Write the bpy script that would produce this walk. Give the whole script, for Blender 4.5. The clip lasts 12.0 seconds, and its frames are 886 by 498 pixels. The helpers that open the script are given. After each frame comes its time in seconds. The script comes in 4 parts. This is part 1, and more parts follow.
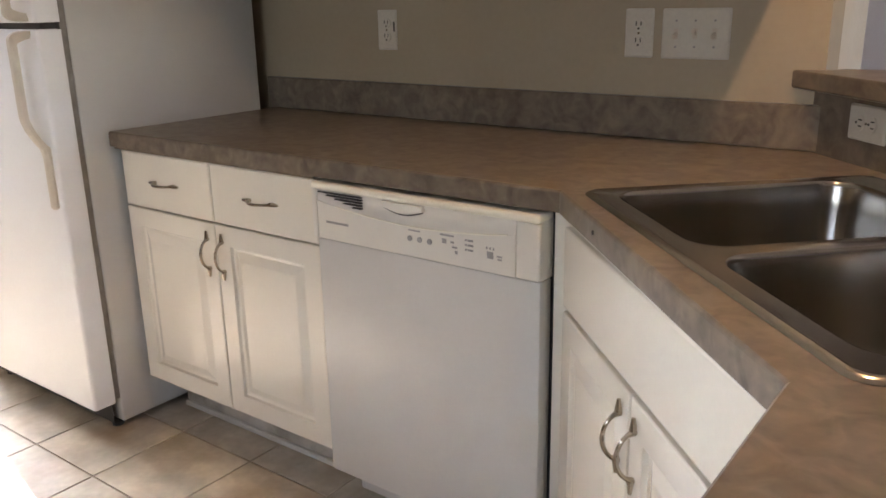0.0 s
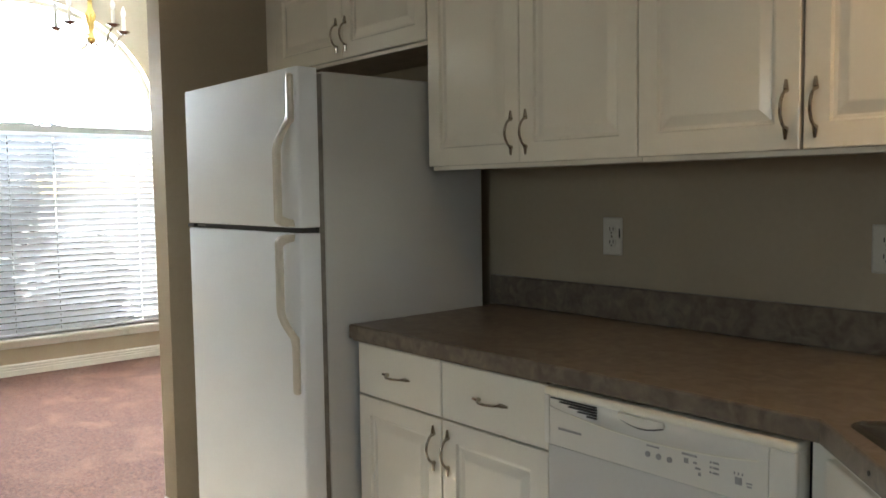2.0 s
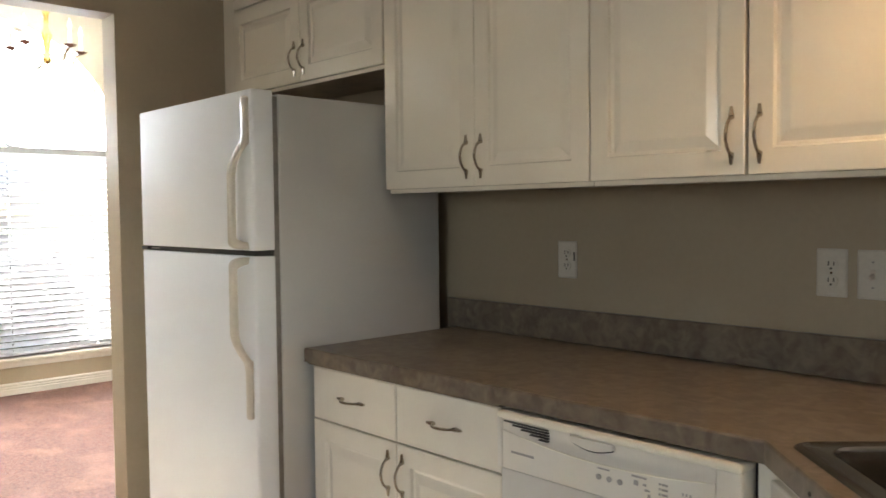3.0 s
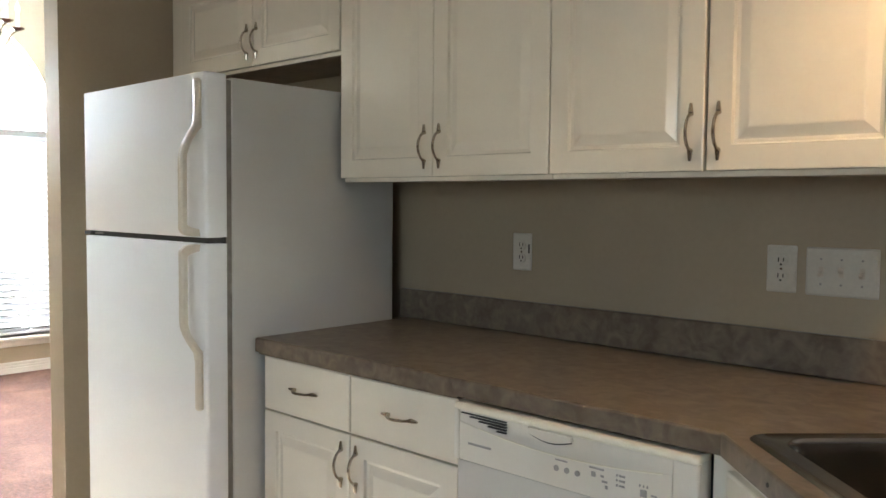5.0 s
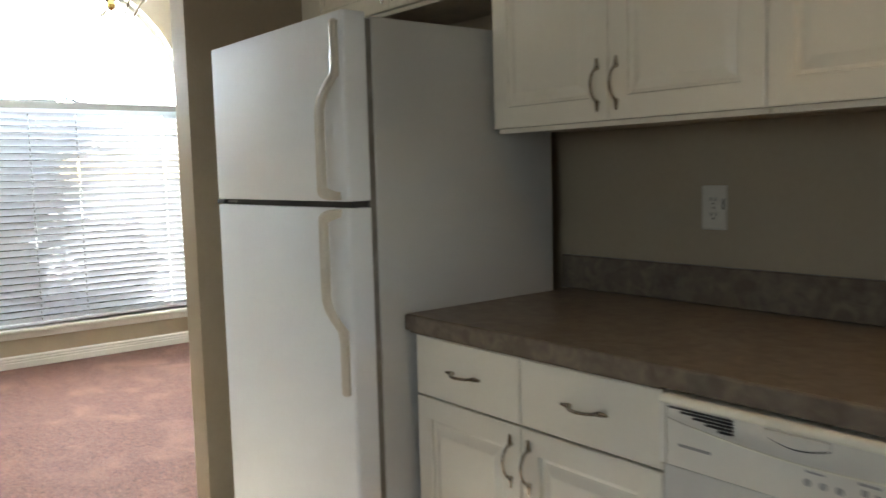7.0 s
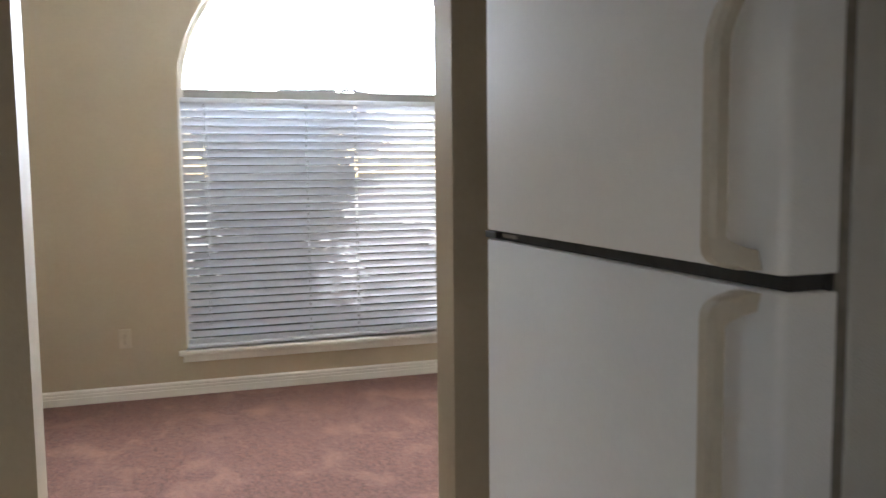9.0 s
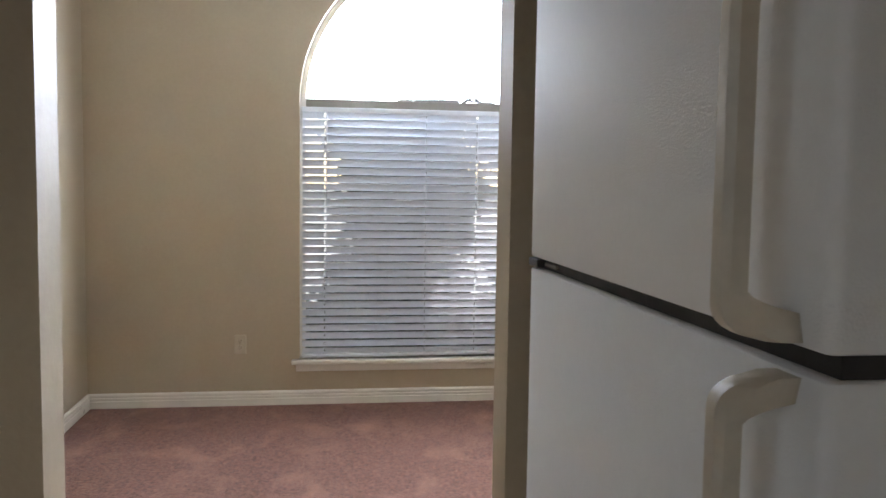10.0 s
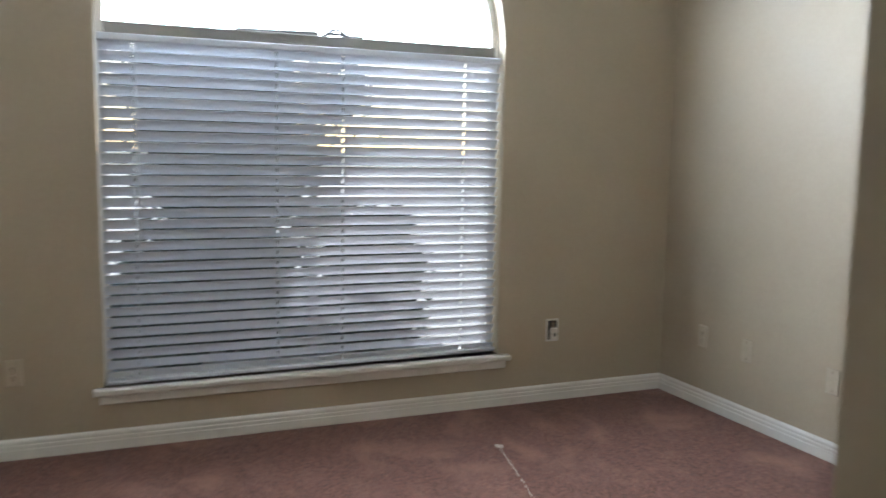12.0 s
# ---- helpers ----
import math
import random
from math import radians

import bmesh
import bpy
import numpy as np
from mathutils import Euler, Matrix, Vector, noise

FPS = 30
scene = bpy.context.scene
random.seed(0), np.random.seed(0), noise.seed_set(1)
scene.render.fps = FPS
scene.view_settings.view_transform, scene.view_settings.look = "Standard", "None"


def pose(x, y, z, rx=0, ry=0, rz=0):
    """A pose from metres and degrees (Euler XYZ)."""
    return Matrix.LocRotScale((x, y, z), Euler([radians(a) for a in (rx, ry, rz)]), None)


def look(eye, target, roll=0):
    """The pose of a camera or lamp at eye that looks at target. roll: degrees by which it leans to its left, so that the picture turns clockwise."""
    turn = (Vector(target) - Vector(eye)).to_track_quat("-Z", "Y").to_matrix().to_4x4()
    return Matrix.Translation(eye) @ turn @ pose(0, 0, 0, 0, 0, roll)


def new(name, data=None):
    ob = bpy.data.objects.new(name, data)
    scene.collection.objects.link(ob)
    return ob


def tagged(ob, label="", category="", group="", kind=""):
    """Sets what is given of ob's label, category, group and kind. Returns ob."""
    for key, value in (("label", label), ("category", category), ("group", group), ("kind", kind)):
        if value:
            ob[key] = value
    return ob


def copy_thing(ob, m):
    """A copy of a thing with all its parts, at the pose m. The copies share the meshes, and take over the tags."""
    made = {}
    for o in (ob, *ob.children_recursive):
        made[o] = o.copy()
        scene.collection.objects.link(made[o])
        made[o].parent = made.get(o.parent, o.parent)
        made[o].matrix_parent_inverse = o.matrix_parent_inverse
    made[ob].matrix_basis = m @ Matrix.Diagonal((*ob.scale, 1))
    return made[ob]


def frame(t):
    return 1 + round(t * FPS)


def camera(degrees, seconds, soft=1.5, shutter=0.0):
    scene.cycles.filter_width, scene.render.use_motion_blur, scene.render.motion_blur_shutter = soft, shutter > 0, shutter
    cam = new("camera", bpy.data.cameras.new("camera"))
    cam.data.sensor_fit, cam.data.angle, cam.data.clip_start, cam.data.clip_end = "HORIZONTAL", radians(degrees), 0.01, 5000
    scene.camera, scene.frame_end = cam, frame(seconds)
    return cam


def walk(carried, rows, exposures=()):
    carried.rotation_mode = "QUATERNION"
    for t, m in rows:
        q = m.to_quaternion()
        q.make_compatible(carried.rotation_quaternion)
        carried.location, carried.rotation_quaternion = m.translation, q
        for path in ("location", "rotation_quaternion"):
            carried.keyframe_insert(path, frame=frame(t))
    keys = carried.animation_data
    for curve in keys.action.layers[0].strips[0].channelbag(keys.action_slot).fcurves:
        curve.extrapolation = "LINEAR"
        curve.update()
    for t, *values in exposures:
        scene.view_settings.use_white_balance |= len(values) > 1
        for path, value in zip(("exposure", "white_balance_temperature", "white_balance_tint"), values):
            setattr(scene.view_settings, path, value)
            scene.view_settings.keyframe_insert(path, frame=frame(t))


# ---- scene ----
cam = camera(56.7, 12.0, soft=1.5, shutter=0.5)
PATH = [
    (0, (3.188, -1.95, 1.247), (2.041, -0.416, 0.671), -1.1),
    (0.5, (3.171, -1.974, 1.246), (2.022, -0.446, 0.659), -0.8),
    (1, (3.16, -1.993, 1.256), (1.955, -0.486, 0.729), -0.9),
    (1.5, (3.138, -2.018, 1.289), (1.736, -0.626, 0.983), -0.9),
    (2, (3.122, -2.055, 1.321), (1.609, -0.755, 1.177), -0.8),
    (2.5, (3.132, -2.054, 1.322), (1.631, -0.736, 1.217), -0.8),
    (3, (3.142, -2.036, 1.322), (1.684, -0.67, 1.232), -0.6),
    (3.5, (3.143, -2.021, 1.325), (1.72, -0.618, 1.245), -0.5),
    (5.5, (3.09, -2.062, 1.317), (1.74, -0.591, 1.198), 0.7),
    (6, (3.073, -2.05, 1.297), (1.652, -0.648, 1.166), 1.0),
    (6.5, (2.979, -2.007, 1.28), (1.496, -0.676, 1.112), -0.2),
    (8.5, (1.894, -1.479, 1.316), (0.083, -0.651, 1.125), -2.1),
    (9, (1.682, -1.373, 1.317), (-0.207, -0.741, 1.137), -0.6),
    (9.5, (1.556, -1.199, 1.314), (-0.4, -0.811, 1.165), 1.1),
    (10, (1.514, -1.127, 1.319), (-0.461, -0.849, 1.171), 0.8),
    (10.5, (1.405, -1.143, 1.313), (-0.572, -0.902, 1.131), 0.5),
    (11, (1.081, -1.248, 1.304), (-0.874, -0.9, 1.066), 0.5),
    (11.5, (0.656, -1.27, 1.303), (-1.262, -0.76, 1.055), 1.6),
    (12, (0.303, -1.275, 1.311), (-1.532, -0.514, 1.08), 1.0),
]
# seconds, stops, kelvin, tint: the clip's camera adapts as the window comes into view
EXPOSURES = [(0.0, 2.8, 6550, 21), (1.0, 2.72, 6550, 20), (1.5, 2.4, 6400, 15), (2.0, 1.98, 6250, 9), (2.5, 2.25, 6400, 12), (3.5, 2.62, 6550, 14),
             (5.5, 2.6, 6050, 10), (6.5, 2.2, 6150, 9), (8.5, 1.47, 6250, 15), (9.5, 1.1, 6250, 17), (10.5, 1.1, 6150, 17), (11.5, 0.72, 5900, 14), (12.0, 0.58, 5900, 13)]
walk(cam, [(t, look(eye, target, roll)) for t, eye, target, roll in PATH], EXPOSURES)

# ---- world, sun, large lights ----
world = bpy.data.worlds.new("World")
scene.world = world
world.use_nodes = True
wn = world.node_tree
sky = wn.nodes.new("ShaderNodeTexSky")
sky.sky_type = "NISHITA"
sky.sun_disc = False
sky.sun_elevation = math.atan2(0.55, math.hypot(1.0, 0.23))
sky.sun_rotation = math.atan2(-1.0, 0.23)
wn.links.new(sky.outputs["Color"], wn.nodes["Background"].inputs["Color"])
wn.nodes["Background"].inputs["Strength"].default_value = 0.15


def lamp(name, kind, m, energy, color, **more):
    d = bpy.data.lights.new(name, kind)
    d.energy, d.color = energy, color
    if kind == "AREA":
        d.shape, d.size, d.size_y = more["shape"], more["size"], more["size_y"]
    elif kind == "SUN":
        d.angle = more["angle"]
    else:
        d.shadow_soft_size = more["radius"]
    ob = new(name, d)
    ob.matrix_world = m
    return ob


SUN_FROM = Vector((-1.0, 0.23, 0.55))
lamp("sun", "SUN", look(SUN_FROM, (0, 0, 0)), 5.0, (1.0, 0.94, 0.85), angle=radians(0.5))
# daylight in the arched part of the dining window
lamp("arch_skylight", "AREA", look((-3.66, -0.345, 2.33), (0.0, -0.345, 1.7)), 94, (0.80, 0.90, 1.0), shape="RECTANGLE", size=1.9, size_y=1.0)
# fill light for the kitchen, in an unseen window added behind the walker
lamp("south_fill_light", "AREA", look((3.15, -4.27, 1.55), (1.7, 0, 1.85)), 1.85, (0.95, 0.95, 0.98), shape="RECTANGLE", size=1.4, size_y=1.0)
# added light in an unseen living room window, to brighten room and kitchen
lamp("living_fill_light", "AREA", look((6.98, 1.3, 1.5), (2.0, 1.0, 1.2)), 6.5, (1.0, 0.94, 0.84), shape="RECTANGLE", size=1.7, size_y=1.3)
# the warm bulb of the ceiling light over the sink
lamp("sink_bulb", "POINT", pose(2.97, -0.73, 2.095), 3.7, (1.0, 0.64, 0.33), radius=0.03)


# ---- materials ----
def mat(name, color, rough=0.5, metal=0.0, var=0.06, scale=6.0, fine=0.03, fine_scale=120.0, bump=0.0, bump_scale=200.0, spec=0.5, dark=None, dark_amt=0.0, dark_scale=3.0, coat=0.0, rvar=0.0):
    m = bpy.data.materials.new(name)
    m.use_nodes = True
    nt = m.node_tree
    b = nt.nodes["Principled BSDF"]
    b.inputs["Roughness"].default_value = rough
    b.inputs["Metallic"].default_value = metal
    b.inputs["Specular IOR Level"].default_value = spec
    b.inputs["Coat Weight"].default_value = coat
    b.inputs["Coat Roughness"].default_value = 0.12
    tc = nt.nodes.new("ShaderNodeTexCoord")

    def tex(s, detail=3.0):
        n = nt.nodes.new("ShaderNodeTexNoise")
        n.inputs["Scale"].default_value = s
        n.inputs["Detail"].default_value = detail
        nt.links.new(tc.outputs["Object"], n.inputs["Vector"])
        return n.outputs["Fac"]

    def mix(fac, a, c2, blend="MIX"):
        n = nt.nodes.new("ShaderNodeMix")
        n.data_type, n.blend_type = "RGBA", blend
        for k, v in ((0, fac), (6, a), (7, c2)):
            if isinstance(v, (float, int, tuple, list)):
                n.inputs[k].default_value = v
            else:
                nt.links.new(v, n.inputs[k])
        return n.outputs[2]

    def ramp(v, lo, hi):
        n = nt.nodes.new("ShaderNodeMapRange")
        n.inputs["From Min"].default_value, n.inputs["From Max"].default_value = lo, hi
        nt.links.new(v, n.inputs["Value"])
        return n.outputs["Result"]

    c = (*color, 1)
    lo = tuple(max(0, v * (1 - var * 2)) for v in color) + (1,)
    hi = tuple(min(1, v * (1 + var)) for v in color) + (1,)
    col = mix(ramp(tex(scale), 0.3, 0.7), lo, hi)
    if fine:
        g = tex(fine_scale, 2.0)
        f_lo = (1 - fine * 2,) * 3 + (1,)
        col = mix(1.0, col, mix(ramp(g, 0.3, 0.7), f_lo, (1, 1, 1, 1)), "MULTIPLY")
    if dark is not None:
        col = mix(ramp(tex(dark_scale, 6.0), 0.52 - dark_amt * 0.3, 0.72), col, (*dark, 1))
    nt.links.new(col, b.inputs["Base Color"])
    if rvar:
        n = nt.nodes.new("ShaderNodeMapRange")
        n.inputs["From Min"].default_value, n.inputs["From Max"].default_value = 0.3, 0.7
        n.inputs["To Min"].default_value, n.inputs["To Max"].default_value = max(0.02, rough - rvar), min(1, rough + rvar)
        nt.links.new(tex(scale * 2.3, 5.0), n.inputs["Value"])
        nt.links.new(n.outputs["Result"], b.inputs["Roughness"])
    if bump:
        n = nt.nodes.new("ShaderNodeBump")
        n.inputs["Strength"].default_value = bump
        n.inputs["Distance"].default_value = 0.002
        nt.links.new(tex(bump_scale, 2.0), n.inputs["Height"])
        nt.links.new(n.outputs["Normal"], b.inputs["Normal"])
    m["tex"] = 1
    return m


WALL = mat("wall_paint", (0.385, 0.32, 0.225), 0.6, var=0.03, scale=1.4, fine=0.02, fine_scale=60, bump=0.25, bump_scale=90, rvar=0.08)
LIT_RETURN = mat("lit_return_paint", (0.60, 0.55, 0.46), 0.42, var=0.04, scale=3, fine=0.03, fine_scale=90, bump=0.5, bump_scale=60, rvar=0.1)
LIVING = mat("lavender_wall_paint", (0.64, 0.61, 0.625), 0.6, var=0.03, scale=1.5, bump=0.2, bump_scale=90)
CEIL = mat("ceiling_paint", (0.84, 0.83, 0.80), 0.8, var=0.03, scale=2, bump=0.6, bump_scale=70)
TRIM = mat("white_trim_paint", (0.64, 0.615, 0.555), 0.35, var=0.03, scale=4, fine=0.02, bump=0.08, bump_scale=40, rvar=0.08)
CAB = mat("cream_thermofoil", (0.78, 0.73, 0.62), 0.17, var=0.02, scale=2.5, fine=0.01, bump=0.03, bump_scale=25)
CABIN = mat("cabinet_underside", (0.45, 0.36, 0.26), 0.6, var=0.08, scale=8, fine=0.08, fine_scale=60)
TOE = mat("toe_kick_board", (0.55, 0.52, 0.45), 0.5, var=0.1, scale=9, dark=(0.2, 0.17, 0.13), dark_amt=0.2, dark_scale=7)
FRIDGE = mat("white_appliance_enamel", (0.76, 0.775, 0.785), 0.6, var=0.015, scale=2, fine=0.01, bump=0.3, bump_scale=420, spec=0.25)
# Darker than the doors: the sides' weaker light is put into this colour.
FRSIDE = mat("shaded_side_enamel", (0.51, 0.51, 0.485), 0.42, var=0.02, scale=2, fine=0.01, bump=0.4, bump_scale=420, rvar=0.05)
ALMOND = mat("almond_plastic", (0.53, 0.485, 0.40), 0.38, var=0.04, scale=12, fine=0.03, bump=0.05, rvar=0.06)
DWHITE = mat("dishwasher_enamel", (0.64, 0.625, 0.58), 0.26, var=0.015, scale=2, fine=0.01, bump=0.05, bump_scale=200)
DCREAM = mat("cream_lit_rim_plastic", (0.80, 0.76, 0.63), 0.32, var=0.03, scale=6, fine=0.01, rvar=0.05)
DPANEL = mat("dishwasher_panel_plastic", (0.70, 0.665, 0.585), 0.30, var=0.01, scale=4, fine=0.008)
DARK = mat("black_rubber_and_shade", (0.025, 0.024, 0.022), 0.6, var=0.2, scale=20)
GREYPRINT = mat("grey_print", (0.33, 0.315, 0.30), 0.5, var=0.1, scale=50)
PEWTER = mat("brushed_nickel", (0.43, 0.38, 0.31), 0.17, 1.0, var=0.04, scale=40, fine=0.0)
STEEL = mat("stainless_steel", (0.37, 0.345, 0.31), 0.2, 1.0, var=0.05, scale=5, fine=0.0, rvar=0.03)
PLATE = mat("white_plastic_plate", (0.62, 0.585, 0.51), 0.3, var=0.02, scale=20)
PLATE_PAINTED = mat("painted_over_plate", (0.43, 0.365, 0.268), 0.45, var=0.04, scale=20)
GASKET = mat("grey_gasket", (0.23, 0.215, 0.19), 0.6, var=0.1, scale=30)
SLOT = mat("outlet_slot", (0.03, 0.028, 0.025), 0.7)
REDTOG = mat("aged_toggle", (0.62, 0.55, 0.46), 0.4)
BRASS = mat("polished_brass", (0.80, 0.58, 0.20), 0.2, 1.0, var=0.08, scale=30)
CANDLE = mat("candle_sleeve", (0.80, 0.76, 0.66), 0.5)
SLAT = mat("blind_slat_white", (0.66, 0.69, 0.735), 0.4, var=0.02, scale=6, fine=0.02, fine_scale=30)


def translucent(m, amount):
    nt = m.node_tree
    b, out = nt.nodes["Principled BSDF"], nt.nodes["Material Output"]
    t = nt.nodes.new("ShaderNodeBsdfTranslucent")
    t.inputs["Color"].default_value = (0.80, 0.82, 0.85, 1)
    x = nt.nodes.new("ShaderNodeMixShader")
    x.inputs[0].default_value = amount
    nt.links.new(b.outputs[0], x.inputs[1])
    nt.links.new(t.outputs[0], x.inputs[2])
    nt.links.new(x.outputs[0], out.inputs["Surface"])


translucent(SLAT, 0.05)
# Grey-beige paint with the transom's backlit shade put into the colour.
TRANSOM = mat("backlit_transom_paint", (0.235, 0.215, 0.19), 0.55, var=0.06, scale=5, fine=0.04, fine_scale=60, bump=0.1, bump_scale=60)
ALU = mat("backlit_dark_grey", (0.20, 0.195, 0.19), 0.5, 0.2, var=0.05, scale=10)
GROUT = mat("grout", (0.33, 0.27, 0.20), 0.85, var=0.15, scale=12, bump=0.3)
STRAP = mat("brass_threshold", (0.35, 0.27, 0.16), 0.35, 0.9, var=0.1, scale=30)


def laminate(name, light, mid, deep):
    m = mat(name, mid, 0.30, var=0.07, scale=11, fine=0.07, fine_scale=70, spec=0.25, dark=deep, dark_amt=0.12, dark_scale=26, rvar=0.02)
    nt = m.node_tree
    b = nt.nodes["Principled BSDF"]
    src = b.inputs["Base Color"].links[0].from_socket
    tc = [n for n in nt.nodes if n.type == "TEX_COORD"][0]
    n = nt.nodes.new("ShaderNodeTexNoise")
    n.inputs["Scale"].default_value, n.inputs["Detail"].default_value, n.inputs["Distortion"].default_value = 21, 7, 0.9
    nt.links.new(tc.outputs["Object"], n.inputs["Vector"])
    r = nt.nodes.new("ShaderNodeMapRange")
    r.inputs["From Min"].default_value, r.inputs["From Max"].default_value = 0.42, 0.68
    r.inputs["To Max"].default_value = 0.6
    nt.links.new(n.outputs["Fac"], r.inputs["Value"])
    x = nt.nodes.new("ShaderNodeMix")
    x.data_type = "RGBA"
    nt.links.new(r.outputs["Result"], x.inputs[0])
    nt.links.new(src, x.inputs[6])
    x.inputs[7].default_value = (*light, 1)
    nt.links.new(x.outputs[2], b.inputs["Base Color"])
    return m


LAM = laminate("brown_stone_laminate", (0.258, 0.211, 0.156), (0.164, 0.130, 0.097), (0.106, 0.082, 0.063))


def carpet_material():
    m = mat("mauve_carpet", (0.210, 0.097, 0.069), 0.95, var=0.12, scale=26, fine=0.27, fine_scale=60, spec=0.1, bump=1.0, bump_scale=260)
    nt = m.node_tree
    b = nt.nodes["Principled BSDF"]
    b.inputs["Sheen Weight"].default_value = 0.15
    b.inputs["Sheen Roughness"].default_value = 0.5
    src = b.inputs["Base Color"].links[0].from_socket
    tc = [n for n in nt.nodes if n.type == "TEX_COORD"][0]
    mp = nt.nodes.new("ShaderNodeMapping")
    mp.inputs["Rotation"].default_value = (0, 0, 0.2)
    mp.inputs["Scale"].default_value = (2.2, 2.8, 1.0)
    nt.links.new(tc.outputs["Object"], mp.inputs["Vector"])
    n = nt.nodes.new("ShaderNodeTexNoise")
    n.inputs["Scale"].default_value, n.inputs["Detail"].default_value, n.inputs["Distortion"].default_value = 1.5, 9, 0.5
    nt.links.new(mp.outputs["Vector"], n.inputs["Vector"])
    r = nt.nodes.new("ShaderNodeMapRange")
    r.inputs["From Min"].default_value, r.inputs["From Max"].default_value = 0.50, 0.72
    r.inputs["To Max"].default_value = 0.5
    nt.links.new(n.outputs["Fac"], r.inputs["Value"])
    x = nt.nodes.new("ShaderNodeMix")
    x.data_type = "RGBA"
    nt.links.new(r.outputs["Result"], x.inputs[0])
    nt.links.new(src, x.inputs[6])
    x.inputs[7].default_value = (0.300, 0.160, 0.117, 1)
    nt.links.new(x.outputs[2], b.inputs["Base Color"])
    return m


CARPET = carpet_material()


def tile_material():
    m = mat("beige_stone_tile", (0.60, 0.535, 0.43), 0.36, var=0.16, scale=7, fine=0.06, fine_scale=45, dark=(0.36, 0.285, 0.20), dark_amt=0.30, dark_scale=6.5, bump=0.12, bump_scale=30, rvar=0.08)
    nt = m.node_tree
    b = nt.nodes["Principled BSDF"]
    info = nt.nodes.new("ShaderNodeObjectInfo")
    tc = [n for n in nt.nodes if n.type == "TEX_COORD"][0]
    add = nt.nodes.new("ShaderNodeVectorMath")
    add.operation = "MULTIPLY_ADD"
    comb = nt.nodes.new("ShaderNodeCombineXYZ")
    for k in range(3):
        nt.links.new(info.outputs["Random"], comb.inputs[k])
    add.inputs[1].default_value = (37, 53, 29)
    nt.links.new(comb.outputs[0], add.inputs[0])
    nt.links.new(tc.outputs["Object"], add.inputs[2])
    for link in [k for k in nt.links if k.from_node == tc and k.to_node.type == "TEX_NOISE"]:
        to = link.to_socket
        nt.links.remove(link)
        nt.links.new(add.outputs[0], to)
    return m


TILE = tile_material()


def glass_material():
    m = bpy.data.materials.new("window_glass")
    m.use_nodes = True
    nt = m.node_tree
    b = nt.nodes["Principled BSDF"]
    b.inputs["Base Color"].default_value = (0.95, 0.98, 0.97, 1)
    b.inputs["Transmission Weight"].default_value = 1.0
    b.inputs["Roughness"].default_value = 0.0
    b.inputs["IOR"].default_value = 1.02
    return m


GLASS = glass_material()


BULB = mat("frosted_bulb_glass", (0.85, 0.84, 0.80), 0.2)
GRASS = mat("lawn", (0.085, 0.105, 0.06), 0.9, var=0.3, scale=3, fine=0.3, fine_scale=40)
PATH_M = mat("added_pale_concrete", (0.45, 0.44, 0.41), 0.85, var=0.1, scale=4, fine=0.08, fine_scale=40)
LEAF = mat("shrub_leaf", (0.088, 0.108, 0.085), 0.6, var=0.35, scale=4)
BARK = mat("bark", (0.10, 0.075, 0.055), 0.9, var=0.3, scale=12, bump=0.5, bump_scale=30)


# ---- building helpers ----
def obj(name, bm, material, parent=None, label="", smooth=False, kind="", category=""):
    me = bpy.data.meshes.new(name)
    bmesh.ops.recalc_face_normals(bm, faces=bm.faces)
    if smooth:
        for f in bm.faces:
            f.smooth = True
    bm.to_mesh(me)
    bm.free()
    for m in (material if isinstance(material, (list, tuple)) else (material,)):
        me.materials.append(m)
    if smooth:
        me.set_sharp_from_angle(angle=radians(40))
    ob = new(name, me)
    if parent:
        ob.parent = parent
    return tagged(ob, label, category, kind=kind)


def part(name, bm, material, parent, label="", smooth=False):
    return obj(name, bm, material, parent, label, smooth)


def thing(name, m, label, category, group=""):
    ob = new(name)
    ob.empty_display_size = 0.1
    ob.matrix_world = m
    return tagged(ob, label, category, group)


def box(x0, y0, z0, x1, y1, z1, bevel=0.0, seg=2, bm=None):
    bm = bm or bmesh.new()
    b2 = bmesh.new()
    bmesh.ops.create_cube(b2, size=1)
    for v in b2.verts:
        v.co = Vector((x0 + (v.co.x + 0.5) * (x1 - x0), y0 + (v.co.y + 0.5) * (y1 - y0), z0 + (v.co.z + 0.5) * (z1 - z0)))
    if bevel:
        bmesh.ops.bevel(b2, geom=b2.edges[:], offset=bevel, segments=seg, affect="EDGES", profile=0.5)
    return join(bm, b2)


def join(bm, b2, m=None):
    idx = {}
    for v in b2.verts:
        idx[v] = bm.verts.new(m @ v.co if m else v.co)
    for f in b2.faces:
        try:
            nf = bm.faces.new([idx[v] for v in f.verts])
            nf.material_index, nf.smooth = f.material_index, f.smooth
        except ValueError:
            pass
    b2.free()
    return bm


def loft(bm, rings, cap0=True, cap1=True, closed=True):
    rv = [[bm.verts.new(p) for p in r] for r in rings]
    n = len(rv[0])
    for a, b in zip(rv, rv[1:]):
        for i in range(n if closed else n - 1):
            j = (i + 1) % n
            bm.faces.new((a[i], a[j], b[j], b[i]))
    if cap0:
        bm.faces.new(rv[0])
    if cap1:
        bm.faces.new(rv[-1])
    return bm


